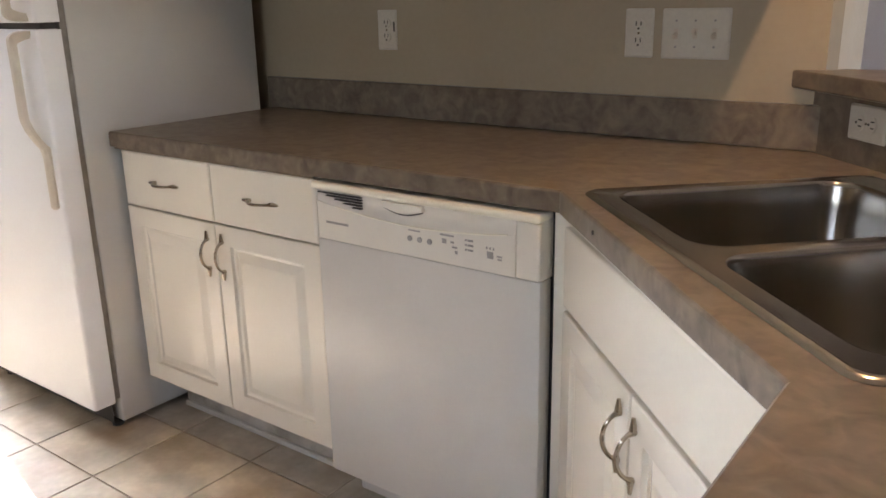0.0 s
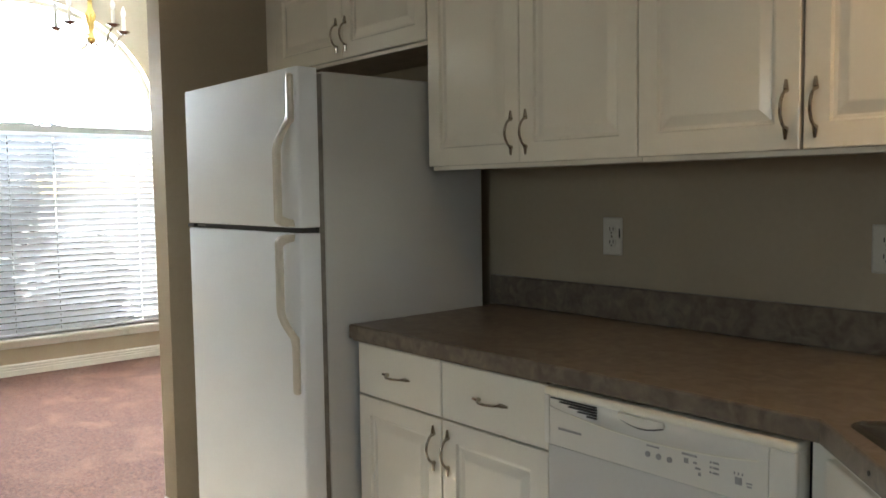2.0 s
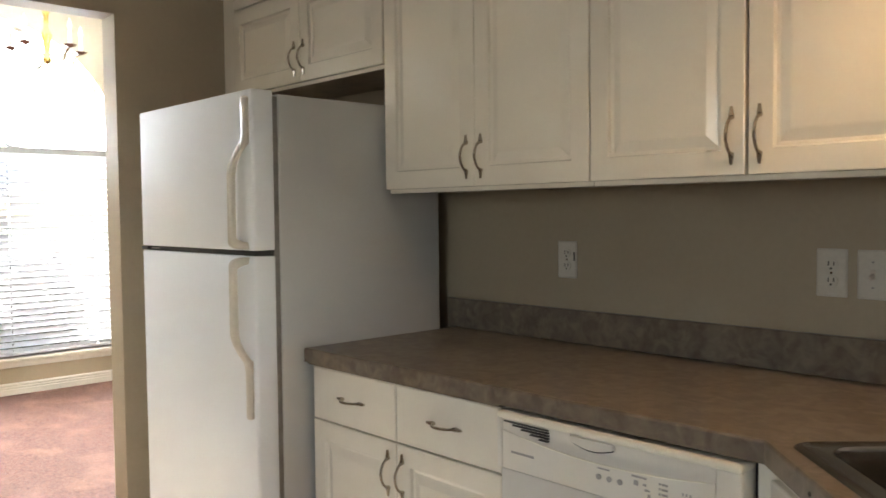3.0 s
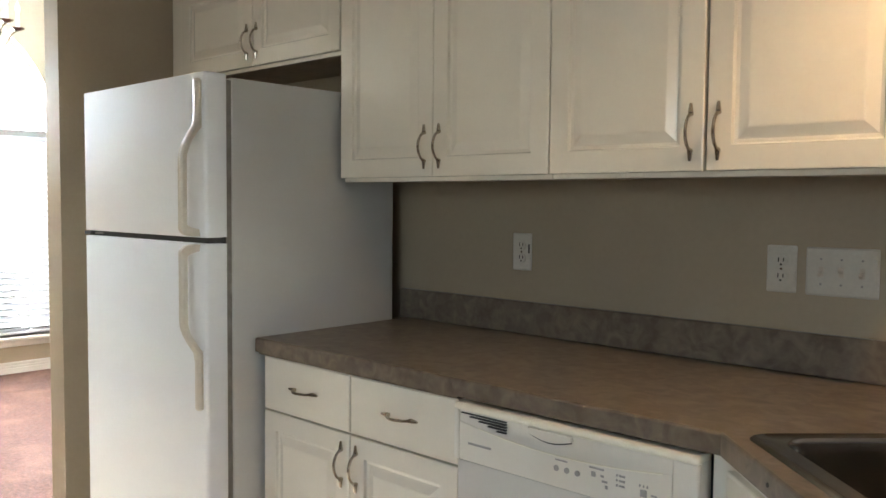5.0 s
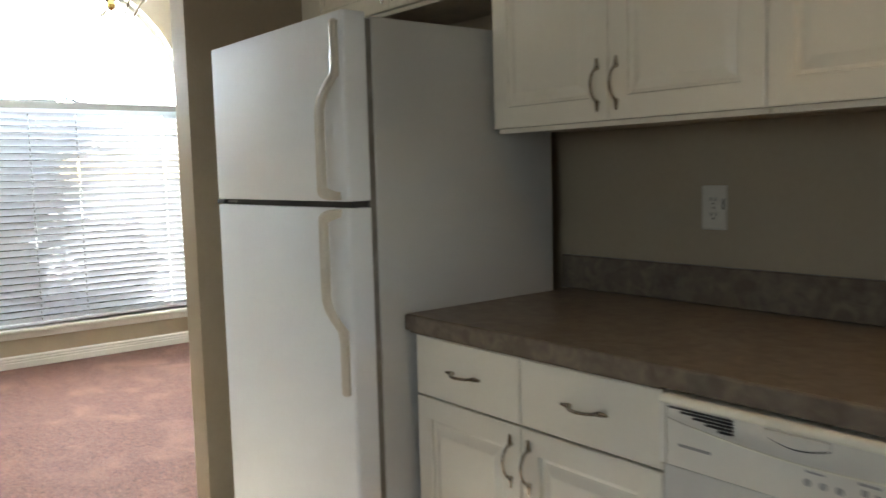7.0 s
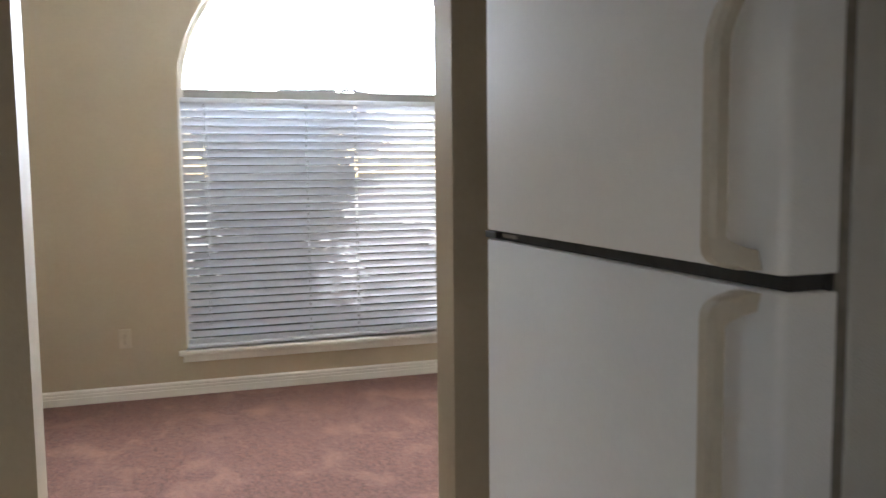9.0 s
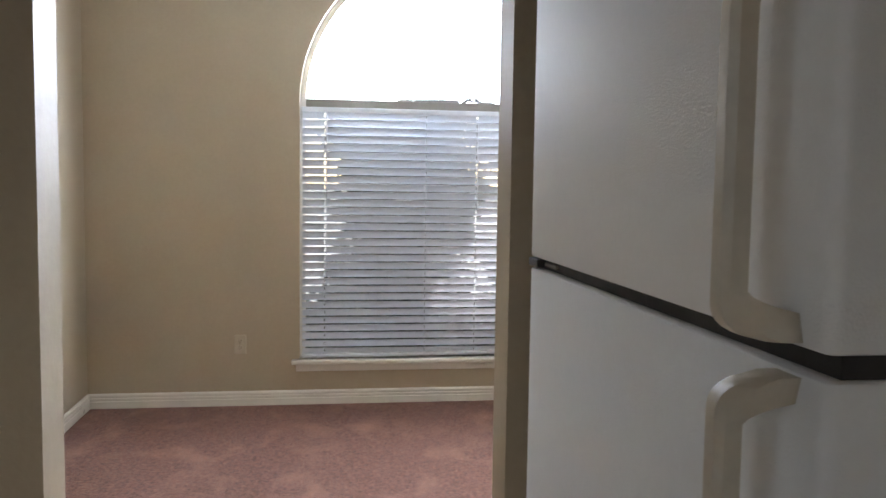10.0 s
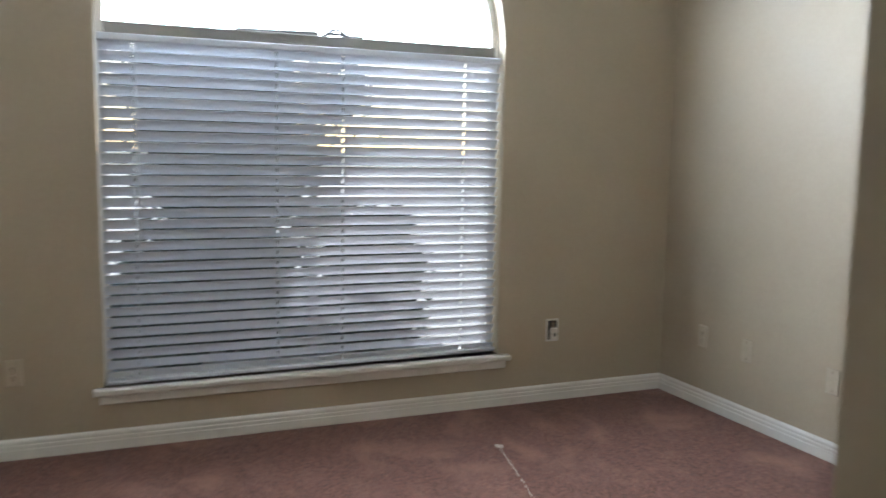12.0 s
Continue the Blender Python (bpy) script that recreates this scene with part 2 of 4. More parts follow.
def tube(points, radii, n=8, bm=None, flat=1.0):
    bm = bm or bmesh.new()
    pts = [Vector(p) for p in points]
    rings = []
    up = Vector((0.123, 0.31, 0.94))
    for i, p in enumerate(pts):
        d = (pts[min(i + 1, len(pts) - 1)] - pts[max(i - 1, 0)]).normalized()
        s = d.cross(up).normalized()
        t = s.cross(d).normalized()
        r = radii[i] if isinstance(radii, (list, tuple)) else radii
        rings.append([p + s * (r * math.cos(a)) + t * (r * flat * math.sin(a)) for a in [2 * math.pi * k / n for k in range(n)]])
    return loft(bm, rings)


def lathe(profile, n=16, bm=None, at=(0, 0, 0)):
    bm = bm or bmesh.new()
    rings = [[Vector(at) + Vector((r * math.cos(2 * math.pi * k / n), r * math.sin(2 * math.pi * k / n), z)) for k in range(n)] for r, z in profile]
    return loft(bm, rings)


def prism(pts, z0, z1, bm=None):
    bm = bm or bmesh.new()
    return loft(bm, [[(x, y, z0) for x, y in pts], [(x, y, z1) for x, y in pts]])


def rrect(x0, y0, x1, y1, r, n=5):
    out = []
    for cx, cy, a0 in ((x1 - r, y1 - r, 0), (x0 + r, y1 - r, 90), (x0 + r, y0 + r, 180), (x1 - r, y0 + r, 270)):
        for k in range(n + 1):
            a = radians(a0 + 90 * k / n)
            out.append((cx + r * math.cos(a), cy + r * math.sin(a)))
    return out


def wall_with_hole(name, plane, a0, a1, z0, z1, p0, p1, holes, material, label):
    """A wall slab between p0 and p1 along its normal, with rectangular openings (a0, a1, z0, z1) cut through it."""
    bm = bmesh.new()
    cuts_a = sorted({a0, a1, *[h[0] for h in holes], *[h[1] for h in holes]})
    cuts_z = sorted({z0, z1, *[h[2] for h in holes], *[h[3] for h in holes]})
    cells = {}
    for i in range(len(cuts_a) - 1):
        for j in range(len(cuts_z) - 1):
            ca, cz = (cuts_a[i] + cuts_a[i + 1]) / 2, (cuts_z[j] + cuts_z[j + 1]) / 2
            cells[i, j] = not any(h[0] < ca < h[1] and h[2] < cz < h[3] for h in holes)
    vs = {}

    def v(i, j, p):
        if (i, j, p) not in vs:
            a, z = cuts_a[i], cuts_z[j]
            vs[i, j, p] = bm.verts.new((p, a, z) if plane == "x" else (a, p, z))
        return vs[i, j, p]

    for (i, j), solid in cells.items():
        if not solid:
            continue
        for p in (p0, p1):
            bm.faces.new((v(i, j, p), v(i + 1, j, p), v(i + 1, j + 1, p), v(i, j + 1, p)))
        for di, dj, e in ((-1, 0, ((i, j), (i, j + 1))), (1, 0, ((i + 1, j), (i + 1, j + 1))), (0, -1, ((i, j), (i + 1, j))), (0, 1, ((i, j + 1), (i + 1, j + 1)))):
            if not cells.get((i + di, j + dj), False):
                (a, b), (c, d) = e
                bm.faces.new((v(a, b, p0), v(c, d, p0), v(c, d, p1), v(a, b, p1)))
    return obj(name, bm, material, None, label, kind="structure", category="wall")


# ---- structure ----
PEN = -1.76         # end of the peninsula
KZ = 2.21          # kitchen ceiling
DZ = 3.05          # dining ceiling
OY0, OY1, OZ = -1.628, -0.787, 2.085   # opening to the dining room
WX = -3.46         # window wall
WY0, WY1, WZ0, WZS, WR = -1.295, 0.605, 0.275, 1.82, 0.95
WYC = (WY0 + WY1) / 2
DY0, DY1 = -2.516, 1.641
BARD = 1.95 / math.sqrt(0.5)   # x + y of the bar wall's kitchen face

wall_with_hole("wall_west", "x", -4.3, 1.761, 0, DZ + 0.15, -0.12, 0.0, [(OY0, OY1, -1, OZ)], WALL, "beige painted drywall wall with a plain doorway")
wall_with_hole("wall_kitchen_back", "y", 0.001, 2.774, 0, 2.75, 0.0, 0.12, [], WALL, "beige painted kitchen back wall")
# Lighter than the wall paint: light on this face is put into its colour.
obj("wall_return", box(2.654, 0.121, 0, 2.774, 0.385, 2.75), LIT_RETURN, None, "painted wall return beside the bar, lightened as if lit", kind="structure", category="wall")
# the opening in this wall is added to let fill light in
wall_with_hole("wall_south", "y", -0.12, 7.0, 0, 2.75, -4.42, -4.3, [(2.40, 3.90, 1.0, 2.1)], WALL, "beige painted wall with an added window opening")
obj("wall_living_north", box(2.0, 3.0, 0, 7.12, 3.12, 2.75), LIVING, None, "pale lavender painted living room wall", kind="structure", category="wall")
# this window opening is added, out of view, as a light source
wall_with_hole("wall_living_east", "x", -4.3, 3.0, 0, 2.75, 7.0, 7.12, [(0.45, 2.15, 0.85, 2.15)], LIVING, "pale lavender painted living room wall with an added window opening")
obj("wall_hall", box(1.88, 0.385, 0, 2.0, 3.12, 2.75), LIVING, None, "pale lavender painted hall wall", kind="structure", category="wall")
obj("wall_hall_end", box(2.0, 0.385, 0, 2.654, 0.4, 2.75), LIVING, None, "pale painted hall wall", kind="structure", category="wall")
wall_with_hole("wall_dining_south", "y", WX - 0.15, -0.121, 0, DZ, DY0 - 0.12, DY0, [], WALL, "beige painted dining room wall")
wall_with_hole("wall_dining_north", "y", WX - 0.15, -0.121, 0, DZ, DY1, DY1 + 0.12, [], WALL, "beige painted dining room wall")


def window_wall():
    bm = bmesh.new()
    n = 28
    arch = [(WYC + WR * math.cos(math.pi * k / n), WZS + WR * math.sin(math.pi * k / n)) for k in range(n + 1)]
    inner = [(WY1, WZ0)] + arch + [(WY0, WZ0)]
    outer = [(DY1, 0.0), (DY1, DZ), (DY0, DZ), (DY0, 0.0)]
    loops = []
    for pts in (outer, inner):
        vs = [bm.verts.new((WX, y, z)) for y, z in pts]
        loops.append([bm.edges.new((vs[i], vs[(i + 1) % len(vs)])) for i in range(len(vs))])
    bmesh.ops.triangle_fill(bm, use_beauty=True, edges=loops[0] + loops[1])
    res = bmesh.ops.extrude_face_region(bm, geom=bm.faces[:])
    for v in [g for g in res["geom"] if isinstance(g, bmesh.types.BMVert)]:
        v.co.x -= 0.15
    return obj("wall_window", bm, WALL, None, "beige painted wall with a tall arched window", kind="structure", category="wall")


window_wall()
obj("ceiling_kitchen", box(0.0, -4.3, KZ, 3.76, 0.0, KZ + 0.1), CEIL, None, "white textured low kitchen ceiling", kind="structure", category="ceiling")
obj("ceiling_dining", box(WX - 0.15, DY0 - 0.12, DZ, -0.12, DY1 + 0.12, DZ + 0.1), CEIL, None, "white textured dining room ceiling", kind="structure", category="ceiling")
obj("ceiling_living", box(1.88, -4.42, 2.75, 7.12, 3.12, 2.85), CEIL, None, "white living room ceiling", kind="structure", category="ceiling")
obj("soffit", box(3.761, -4.3, KZ, 3.86, 0.0, 2.75), WALL, None, "beige painted soffit over the bar", kind="structure", category="wall")
obj("floor_dining", box(WX, DY0, -0.10, -0.06, DY1, 0.0), CARPET, None, "worn mauve pink cut-pile carpet", kind="structure", category="carpet")
obj("floor_living", box(3.83, -4.3, -0.10, 7.0, 3.0, 0.0), CARPET, None, "mauve pink carpet of the living room", kind="structure", category="carpet")
obj("floor_hall", box(1.88, 0.12, -0.10, 3.829, 3.0, 0.0), CARPET, None, "mauve pink carpet of the hall", kind="structure", category="carpet")
kitchen_floor = obj("floor", box(-0.059, -4.3, -0.10, 3.829, 0.119, -0.004), GROUT, None, "kitchen floor of square beige stone-look tiles", kind="structure", category="floor")
obj("threshold", box(-0.075, OY0, 0.0, -0.045, OY1, 0.006, 0.002), STRAP, None, "thin metal strip between tile and carpet", kind="structure", category="trim")


def bar_wall():
    w = 0.12
    k = w * math.sqrt(2)
    x1 = 3.70
    pts = [(BARD - 0.001, -0.001), (x1, BARD - x1), (x1, PEN), (x1 + w, PEN), (x1 + w, BARD + k - x1 - w), (BARD + k + 0.0, -0.001)]
    return obj("wall_bar", prism(pts, 0, 1.05), LAM, None, "half-height bar wall faced in brown stone laminate", kind="structure", category="wall")


bar_wall()


def baseboard(name, length, m):
    prof = [(0, 0), (-0.016, 0), (-0.016, 0.040), (-0.0115, 0.0425), (-0.0115, 0.0455), (-0.015, 0.048), (-0.0145, 0.059), (-0.0095, 0.0615), (-0.0095, 0.0645), (-0.013, 0.067), (-0.012, 0.077), (-0.006, 0.083), (0, 0.087)]
    bm = bmesh.new()
    loft(bm, [[(0, y, z) for y, z in prof], [(length, y, z) for y, z in prof]])
    ob = obj(name, bm, TRIM, None, "white ribbed colonial baseboard along the wall", kind="structure", category="baseboard")
    ob.matrix_world = m
    return ob


baseboard("baseboard", DY1 - DY0, pose(WX, DY0, 0, 0, 0, 90))
baseboard("baseboard", -0.12 - WX - 0.017, pose(WX + 0.017, DY1, 0))
baseboard("baseboard", -0.12 - WX - 0.017, pose(-0.12, DY0, 0, 0, 0, 180))
baseboard("baseboard", DY1 - OY1 - 0.02, pose(-0.12, DY1 - 0.02, 0, 0, 0, -90))
baseboard("baseboard", OY0 - DY0 - 0.02, pose(-0.12, OY0, 0, 0, 0, -90))
baseboard("baseboard", 2.6, pose(0.0, -4.3, 0, 0, 0, 90))
baseboard("baseboard", 0.105, pose(-0.12 + 0.01, OY1, 0))


# ---- dining window ----
def window_arch():
    w = tagged(new("window_1"), "tall arched window with a white mini blind below", "window", kind="structure")
    w.matrix_world = pose(WX, WYC, WZ0)
    hw, hs = WR, WZS - WZ0

    def arch(r, x, n=28):
        return [(x, r * math.cos(math.pi * k / n), hs + r * math.sin(math.pi * k / n)) for k in range(n + 1)]

    # outer frame follows jambs and arch
    def path(o, x):
        return [(x, hw - o, 0.0)] + [(x, (hw - o) * math.cos(math.pi * k / 28), hs + (hw - o) * math.sin(math.pi * k / 28)) for k in range(29)] + [(x, -(hw - o), 0.0)]
    bm = bmesh.new()
    loft(bm, [path(0.001, -0.145), path(0.035, -0.145), path(0.035, -0.085), path(0.001, -0.085)], False, False, closed=False)
    part("window_frame", bm, TRIM, w, "white painted window frame")
    part("transom", box(-0.145, -hw + 0.036, hs - 0.028, -0.045, hw - 0.036, hs + 0.022, 0.003), TRANSOM, w, "painted transom bar, darkened as if backlit")
    # Dark grey here stands in for the mullion seen against bright sky.
    part("mullion", box(-0.134, -0.02, 0.005, -0.104, 0.02, hs - 0.03, 0.003), ALU, w)
    for y0, y1, z0, z1 in ((-hw + 0.036, -0.021, 0.005, hs - 0.03), (0.021, hw - 0.036, 0.005, hs - 0.03)):
        p = part("pane", box(-0.122, y0, z0, -0.118, y1, z1), GLASS, w)
        p.visible_shadow = False
    bm = bmesh.new()
    pts = [(-0.120, p[1], p[2]) for p in arch(hw - 0.036, 0)]
    loft(bm, [[(-0.122, p[1], p[2]) for p in pts], [(-0.118, p[1], p[2]) for p in pts]])
    p = part("pane", bm, GLASS, w)
    p.visible_shadow = False
    # sill with rounded nose, and apron
    part("window_sill", box(-0.145, -hw - 0.045, -0.028, 0.045, hw + 0.06, 0.0, 0.008, 3), TRIM, w, "white painted wooden sill")
    part("apron", box(0.0005, -hw - 0.02, -0.072, 0.016, hw + 0.04, -0.029, 0.004), TRIM, w)
    return w


window_arch()


def blind():
    b = thing("window_blind", pose(WX - 0.042, WYC, WZ0), "white two-inch slatted window blind, lowered and tilted", "blind")
    hw = WR - 0.012
    top = WZS - WZ0 - 0.03
    part("headrail", box(-0.028, -hw, top - 0.030, 0.03, hw, top, 0.003), SLAT, b)
    n, pitch = 31, (top - 0.086) / 30.0
    bm = bmesh.new()
    c, s = math.cos(radians(SLAT_TILT)), math.sin(radians(SLAT_TILT))
    prof = []
    for k in range(5):
        u = -0.025 + 0.05 * k / 4
        prof.append((u, 0.0025 * (1 - (u / 0.025) ** 2)))
    ring = [(u * 0.985, h + 0.0016) for u, h in prof] + [(u, h - 0.0016) for u, h in reversed(prof)]
    ring = [(u * c - h * s, u * s + h * c) for u, h in ring]
    holes = (-0.80, -0.187, 0.126, 0.75)
    y0 = -hw + 0.004
    for y in (*holes, None):
        y1 = hw - 0.004 if y is None else y - 0.004
        loft(bm, [[(x, y0, z) for x, z in ring], [(x, y1, z) for x, z in ring]])
        if y is not None:
            # routed cord hole: only the two edge strips carry on
            for half in (ring[0:2] + ring[8:10], ring[3:5] + ring[5:7]):
                loft(bm, [[(x, y - 0.004, z) for x, z in half], [(x, y + 0.004, z) for x, z in half]])
            y0 = y + 0.004
    first = part("slat", bm, SLAT, b)
    first.location = (0, 0, 0.040)
    for k in range(1, n):
        o = first.copy()
        scene.collection.objects.link(o)
        o.parent = b
        o.location = (0, 0, 0.040 + k * pitch)
        o.rotation_euler = (radians(random.uniform(-0.08, 0.08)), radians(random.uniform(-1.5, 1.5)), 0)
    rail = part("bottom_rail", box(-0.025, -hw, -0.009, 0.025, hw, 0.009, 0.003), SLAT, b)
    rail.matrix_local = pose(0, 0, 0.020, 0.42, 6, 0)
    for y in (-0.80, -0.187, 0.126, 0.75):
        bm = bmesh.new()
        for x in (-0.024, 0.026):
            box(x - 0.001, y - 0.0012, 0.02, x + 0.001, y + 0.0012, top - 0.04, bm=bm)
        part("ladder_cord", bm, SLAT, b)
    part("tilt_wand", tube([(0.034, -0.79, top - 0.03), (0.036, -0.79, 0.62)], 0.004), SLAT, b, "clear plastic tilt wand")
    part("pull_cord", tube([(0.034, 0.126, top - 0.03), (0.035, 0.128, 0.95)], 0.0015), SLAT, b)
    part("tassel", lathe([(0.003, 0.0), (0.006, -0.008), (0.007, -0.03), (0.004, -0.036)], 8, at=(0.035, 0.128, 0.95)), SLAT, b)
    return b


SLAT_TILT = 55.5
blind()


def transom_clutter():
    z = WZS + 0.022
    s = thing("loose_strip", pose(WX - 0.075, -0.52, z), "loose grey plastic strip lying on the transom ledge", "plastic strip")
    bm = bmesh.new()
    loft(bm, [[(-0.014, y, 0.0005), (0.014, y, 0.0005), (0.012, y, 0.015 + 0.004 * math.sin(9 * y)), (-0.012, y, 0.017)] for y in (-0.19, -0.1, 0.0, 0.1, 0.19)])
    part("strip", bm, ALU, s)
    c = thing("crumpled_cord", pose(WX - 0.075, -0.21, z), "crumpled bundle of grey cord on the transom ledge", "cord bundle")
    r = random.Random(8)
    bm = bmesh.new()
    for k in range(7):
        pts = [(r.uniform(-0.018, 0.018), -0.09 + 0.03 * i + r.uniform(-0.012, 0.012), 0.006 + max(0, 0.05 - 0.9 * abs(-0.055 + 0.03 * i)) * r.random()) for i in range(7)]
        tube(pts, 0.005, 5, bm)
    part("cord", bm, ALU, c)


transom_clutter()


# ---- chandelier ----
def chandelier():
    c = thing("chandelier", pose(-1.79, -0.46, 2.14), "polished brass candle chandelier on a chain", "chandelier")
    part("column", lathe([(0.004, 0.035), (0.012, 0.04), (0.024, 0.052), (0.028, 0.068), (0.014, 0.09), (0.018, 0.15), (0.032, 0.20), (0.014, 0.24), (0.012, 0.30), (0.02, 0.33), (0.006, 0.36)], 16), BRASS, c, smooth=True)
    for k in range(5):
        a = 2 * math.pi * k / 5 + 0.35
        ca, sa = math.cos(a), math.sin(a)
        pts = []
        for i in range(13):
            t = i / 12
            r = 0.025 + 0.165 * t
            z = 0.05 - 0.062 * math.sin(math.pi * min(1, t * 1.25)) + 0.07 * t * t
            pts.append((r * ca, r * sa, z))
        arm = part("arm", tube(pts, 0.006, 7), PEWTER, c, smooth=True)
        x, y, z = pts[-1]
        part("bobeche", lathe([(0.004, z - 0.01), (0.030, z + 0.002), (0.036, z + 0.010), (0.033, z + 0.011), (0.004, z + 0.006)], 14, at=(x, y, 0)), PEWTER, arm, smooth=True)
        part("candle_sleeve", lathe([(0.0105, z + 0.007), (0.0105, z + 0.085), (0.006, z + 0.086)], 12, at=(x, y, 0)), CANDLE, arm, "cream candle sleeve", smooth=True)
        part("bulb", lathe([(0.007, z + 0.087), (0.014, z + 0.105), (0.015, z + 0.12), (0.009, z + 0.14), (0.002, z + 0.157)], 12, at=(x, y, 0)), BULB, arm, "small flame-shaped bulb", smooth=True)
    bm = bmesh.new()
    z = 0.36
    k = 0
    while z < DZ - 2.14 - 0.05:
        pts = [(0.008 * math.cos(t) * (1 if k % 2 else 0), 0.008 * math.cos(t) * (0 if k % 2 else 1), z + 0.012 + 0.016 * math.sin(t)) for t in [2 * math.pi * i / 10 for i in range(11)]]
        tube(pts, 0.0018, 5, bm)
        z += 0.026
        k += 1
    part("chain", bm, BRASS, c)
    part("canopy", lathe([(0.012, DZ - 2.14 - 0.05), (0.05, DZ - 2.14 - 0.03), (0.065, DZ - 2.14 - 0.005), (0.065, DZ - 2.14 - 0.0005)], 20), BRASS, c, smooth=True)
    return c


chandelier()


# ---- outlets and switches ----
def plate_mesh(w, h, d=0.006):
    bm = bmesh.new()
    def ring(ins, y):
        return [(x, -y, z) for x, z in rrect(-w / 2 + ins, -h / 2 + ins, w / 2 - ins, h / 2 - ins, 0.004, 2)]
    return loft(bm, [ring(0, 0.0005), ring(0, d * 0.45), ring(0.004, d)])


def duplex_outlet(name, m, label, slots=SLOT, plate=PLATE):
    o = thing(name, m, label, "outlet")
    part("cover_plate", plate_mesh(0.072, 0.116), plate, o)
    for s in (-1, 1):
        zc = s * 0.0195
        bm = bmesh.new()
        ring = [(0.0165 * math.cos(a), 0.0145 * math.sin(a)) for a in [2 * math.pi * k / 16 for k in range(16)]]
        loft(bm, [[(x, -0.0055, zc + z) for x, z in ring], [(x * 0.96, -0.0085, zc + z * 0.96) for x, z in ring]])
        rec = part("receptacle", bm, plate, o)
        for x, hgt in ((-0.0062, 0.009), (0.0062, 0.0075)):
            part("slot", box(x - 0.0013, -0.0092, zc + 0.002 - hgt / 2, x + 0.0013, -0.0080, zc + 0.004 + hgt / 2), slots, rec)
        part("ground_hole", tube([(0, -0.0080, zc - 0.0085), (0, -0.0093, zc - 0.0085)], 0.0028, 8), slots, rec)
    part("screw", tube([(0, -0.0055, 0), (0, -0.0072, 0)], 0.003, 8), PEWTER, o)
    return o


def switch_plate(m):
    o = thing("switch_plate", m, "white three-gang wall plate with toggle switches", "light switch")
    part("cover_plate", plate_mesh(0.163, 0.116), PLATE, o)
    for k in (-1, 0, 1):
        x = k * 0.046
        part("toggle_surround", box(x - 0.006, -0.0072, -0.0125, x + 0.006, -0.0055, 0.0125, 0.001, 1), REDTOG, o)
        bm = box(-0.004, -0.017, -0.005, 0.004, 0.0, 0.005, 0.0015, 1)
        bmesh.ops.transform(bm, matrix=pose(x, -0.0065, 0.0, 28 if k else -28), verts=bm.verts)
        part("toggle", bm, REDTOG, o, "yellowed switch toggle")
        for z in (-0.030, 0.030):
            part("screw", tube([(x, -0.0055, z), (x, -0.0073, z)], 0.0028, 8), GREYPRINT, o)
    return o


first_outlet = duplex_outlet("wall_outlet", pose(1.540, 0, 1.170), "white duplex wall outlet over the backsplash")
# Small dark strip painted in as the shadow at the plate's right edge.
part("side_gap", box(0.026, -0.0068, -0.004, 0.031, -0.0040, 0.024), SLOT, first_outlet, "dark strip for a shadowed gap beside the plate")
duplex_outlet("wall_outlet", pose(2.342, 0, 1.166), "white duplex wall outlet beside the switch plate")
switch_plate(pose(2.482, 0, 1.165))
duplex_outlet("bar_outlet", pose(2.895 + 0.0, BARD - 2.895, 1.0, 0, 0, -45) @ pose(0, -0.001, 0, 0, 90, 0), "white duplex outlet set sideways in the bar wall")
duplex_outlet("wall_outlet", pose(WX, -1.643, 0.370, 0, 0, 90), "painted-over beige duplex wall outlet low on the dining wall", plate=PLATE_PAINTED)
duplex_outlet("wall_outlet", pose(-3.108, DY1, 0.374), "painted-over beige duplex wall outlet low on the dining wall", plate=PLATE_PAINTED)


def blank_plate(m, label):
    o = thing("cover_plate", m, label, "wall plate")
    part("plate", plate_mesh(0.072, 0.116), PLATE_PAINTED, o)
    part("jack", box(-0.008, -0.0085, -0.008, 0.008, -0.0055, 0.008, 0.001, 1), PLATE_PAINTED, o)
    for z in (-0.042, 0.042):
        part("screw", tube([(0, -0.0055, z), (0, -0.0073, z)], 0.0028, 8), PEWTER, o)
    return o


blank_plate(pose(-2.787, DY1, 0.370), "painted-over beige phone jack plate low on the dining wall")
blank_plate(pose(-2.265, DY1, 0.352), "painted-over beige cable jack plate low on the dining wall")


def open_box(m):
    o = thing("open_outlet_box", m, "uncovered wall outlet box with a loose white receptacle", "outlet")
    bm = bmesh.new()
    for a in ((-0.036, -0.06, 0.036, -0.052), (-0.036, 0.052, 0.036, 0.06), (-0.036, -0.052, -0.028, 0.052), (0.028, -0.052, 0.036, 0.052)):
        box(a[0], -0.006, a[1], a[2], -0.0005, a[3], bm=bm)
    part("box_rim", bm, PLATE, o)
    # No hole is cut: a flat black sheet gives the shaded inside.
    part("box_cavity", box(-0.028, -0.003, -0.052, 0.028, -0.0008, 0.052), DARK, o, "black sheet for the shade inside the open box")
    bm = box(-0.016, -0.028, -0.05, 0.024, -0.006, 0.012, 0.003)
    rec = part("receptacle", bm, PLATE, o, "loose white receptacle")
    part("slot", box(-0.003, -0.0295, -0.03, 0.010, -0.0275, -0.012), SLOT, rec)
    part("mount_strap", box(-0.010, -0.012, 0.012, 0.012, -0.006, 0.046, 0.001, 1), PEWTER, o)
    return o


open_box(pose(WX, 0.924, 0.384, 0, 0, 90))


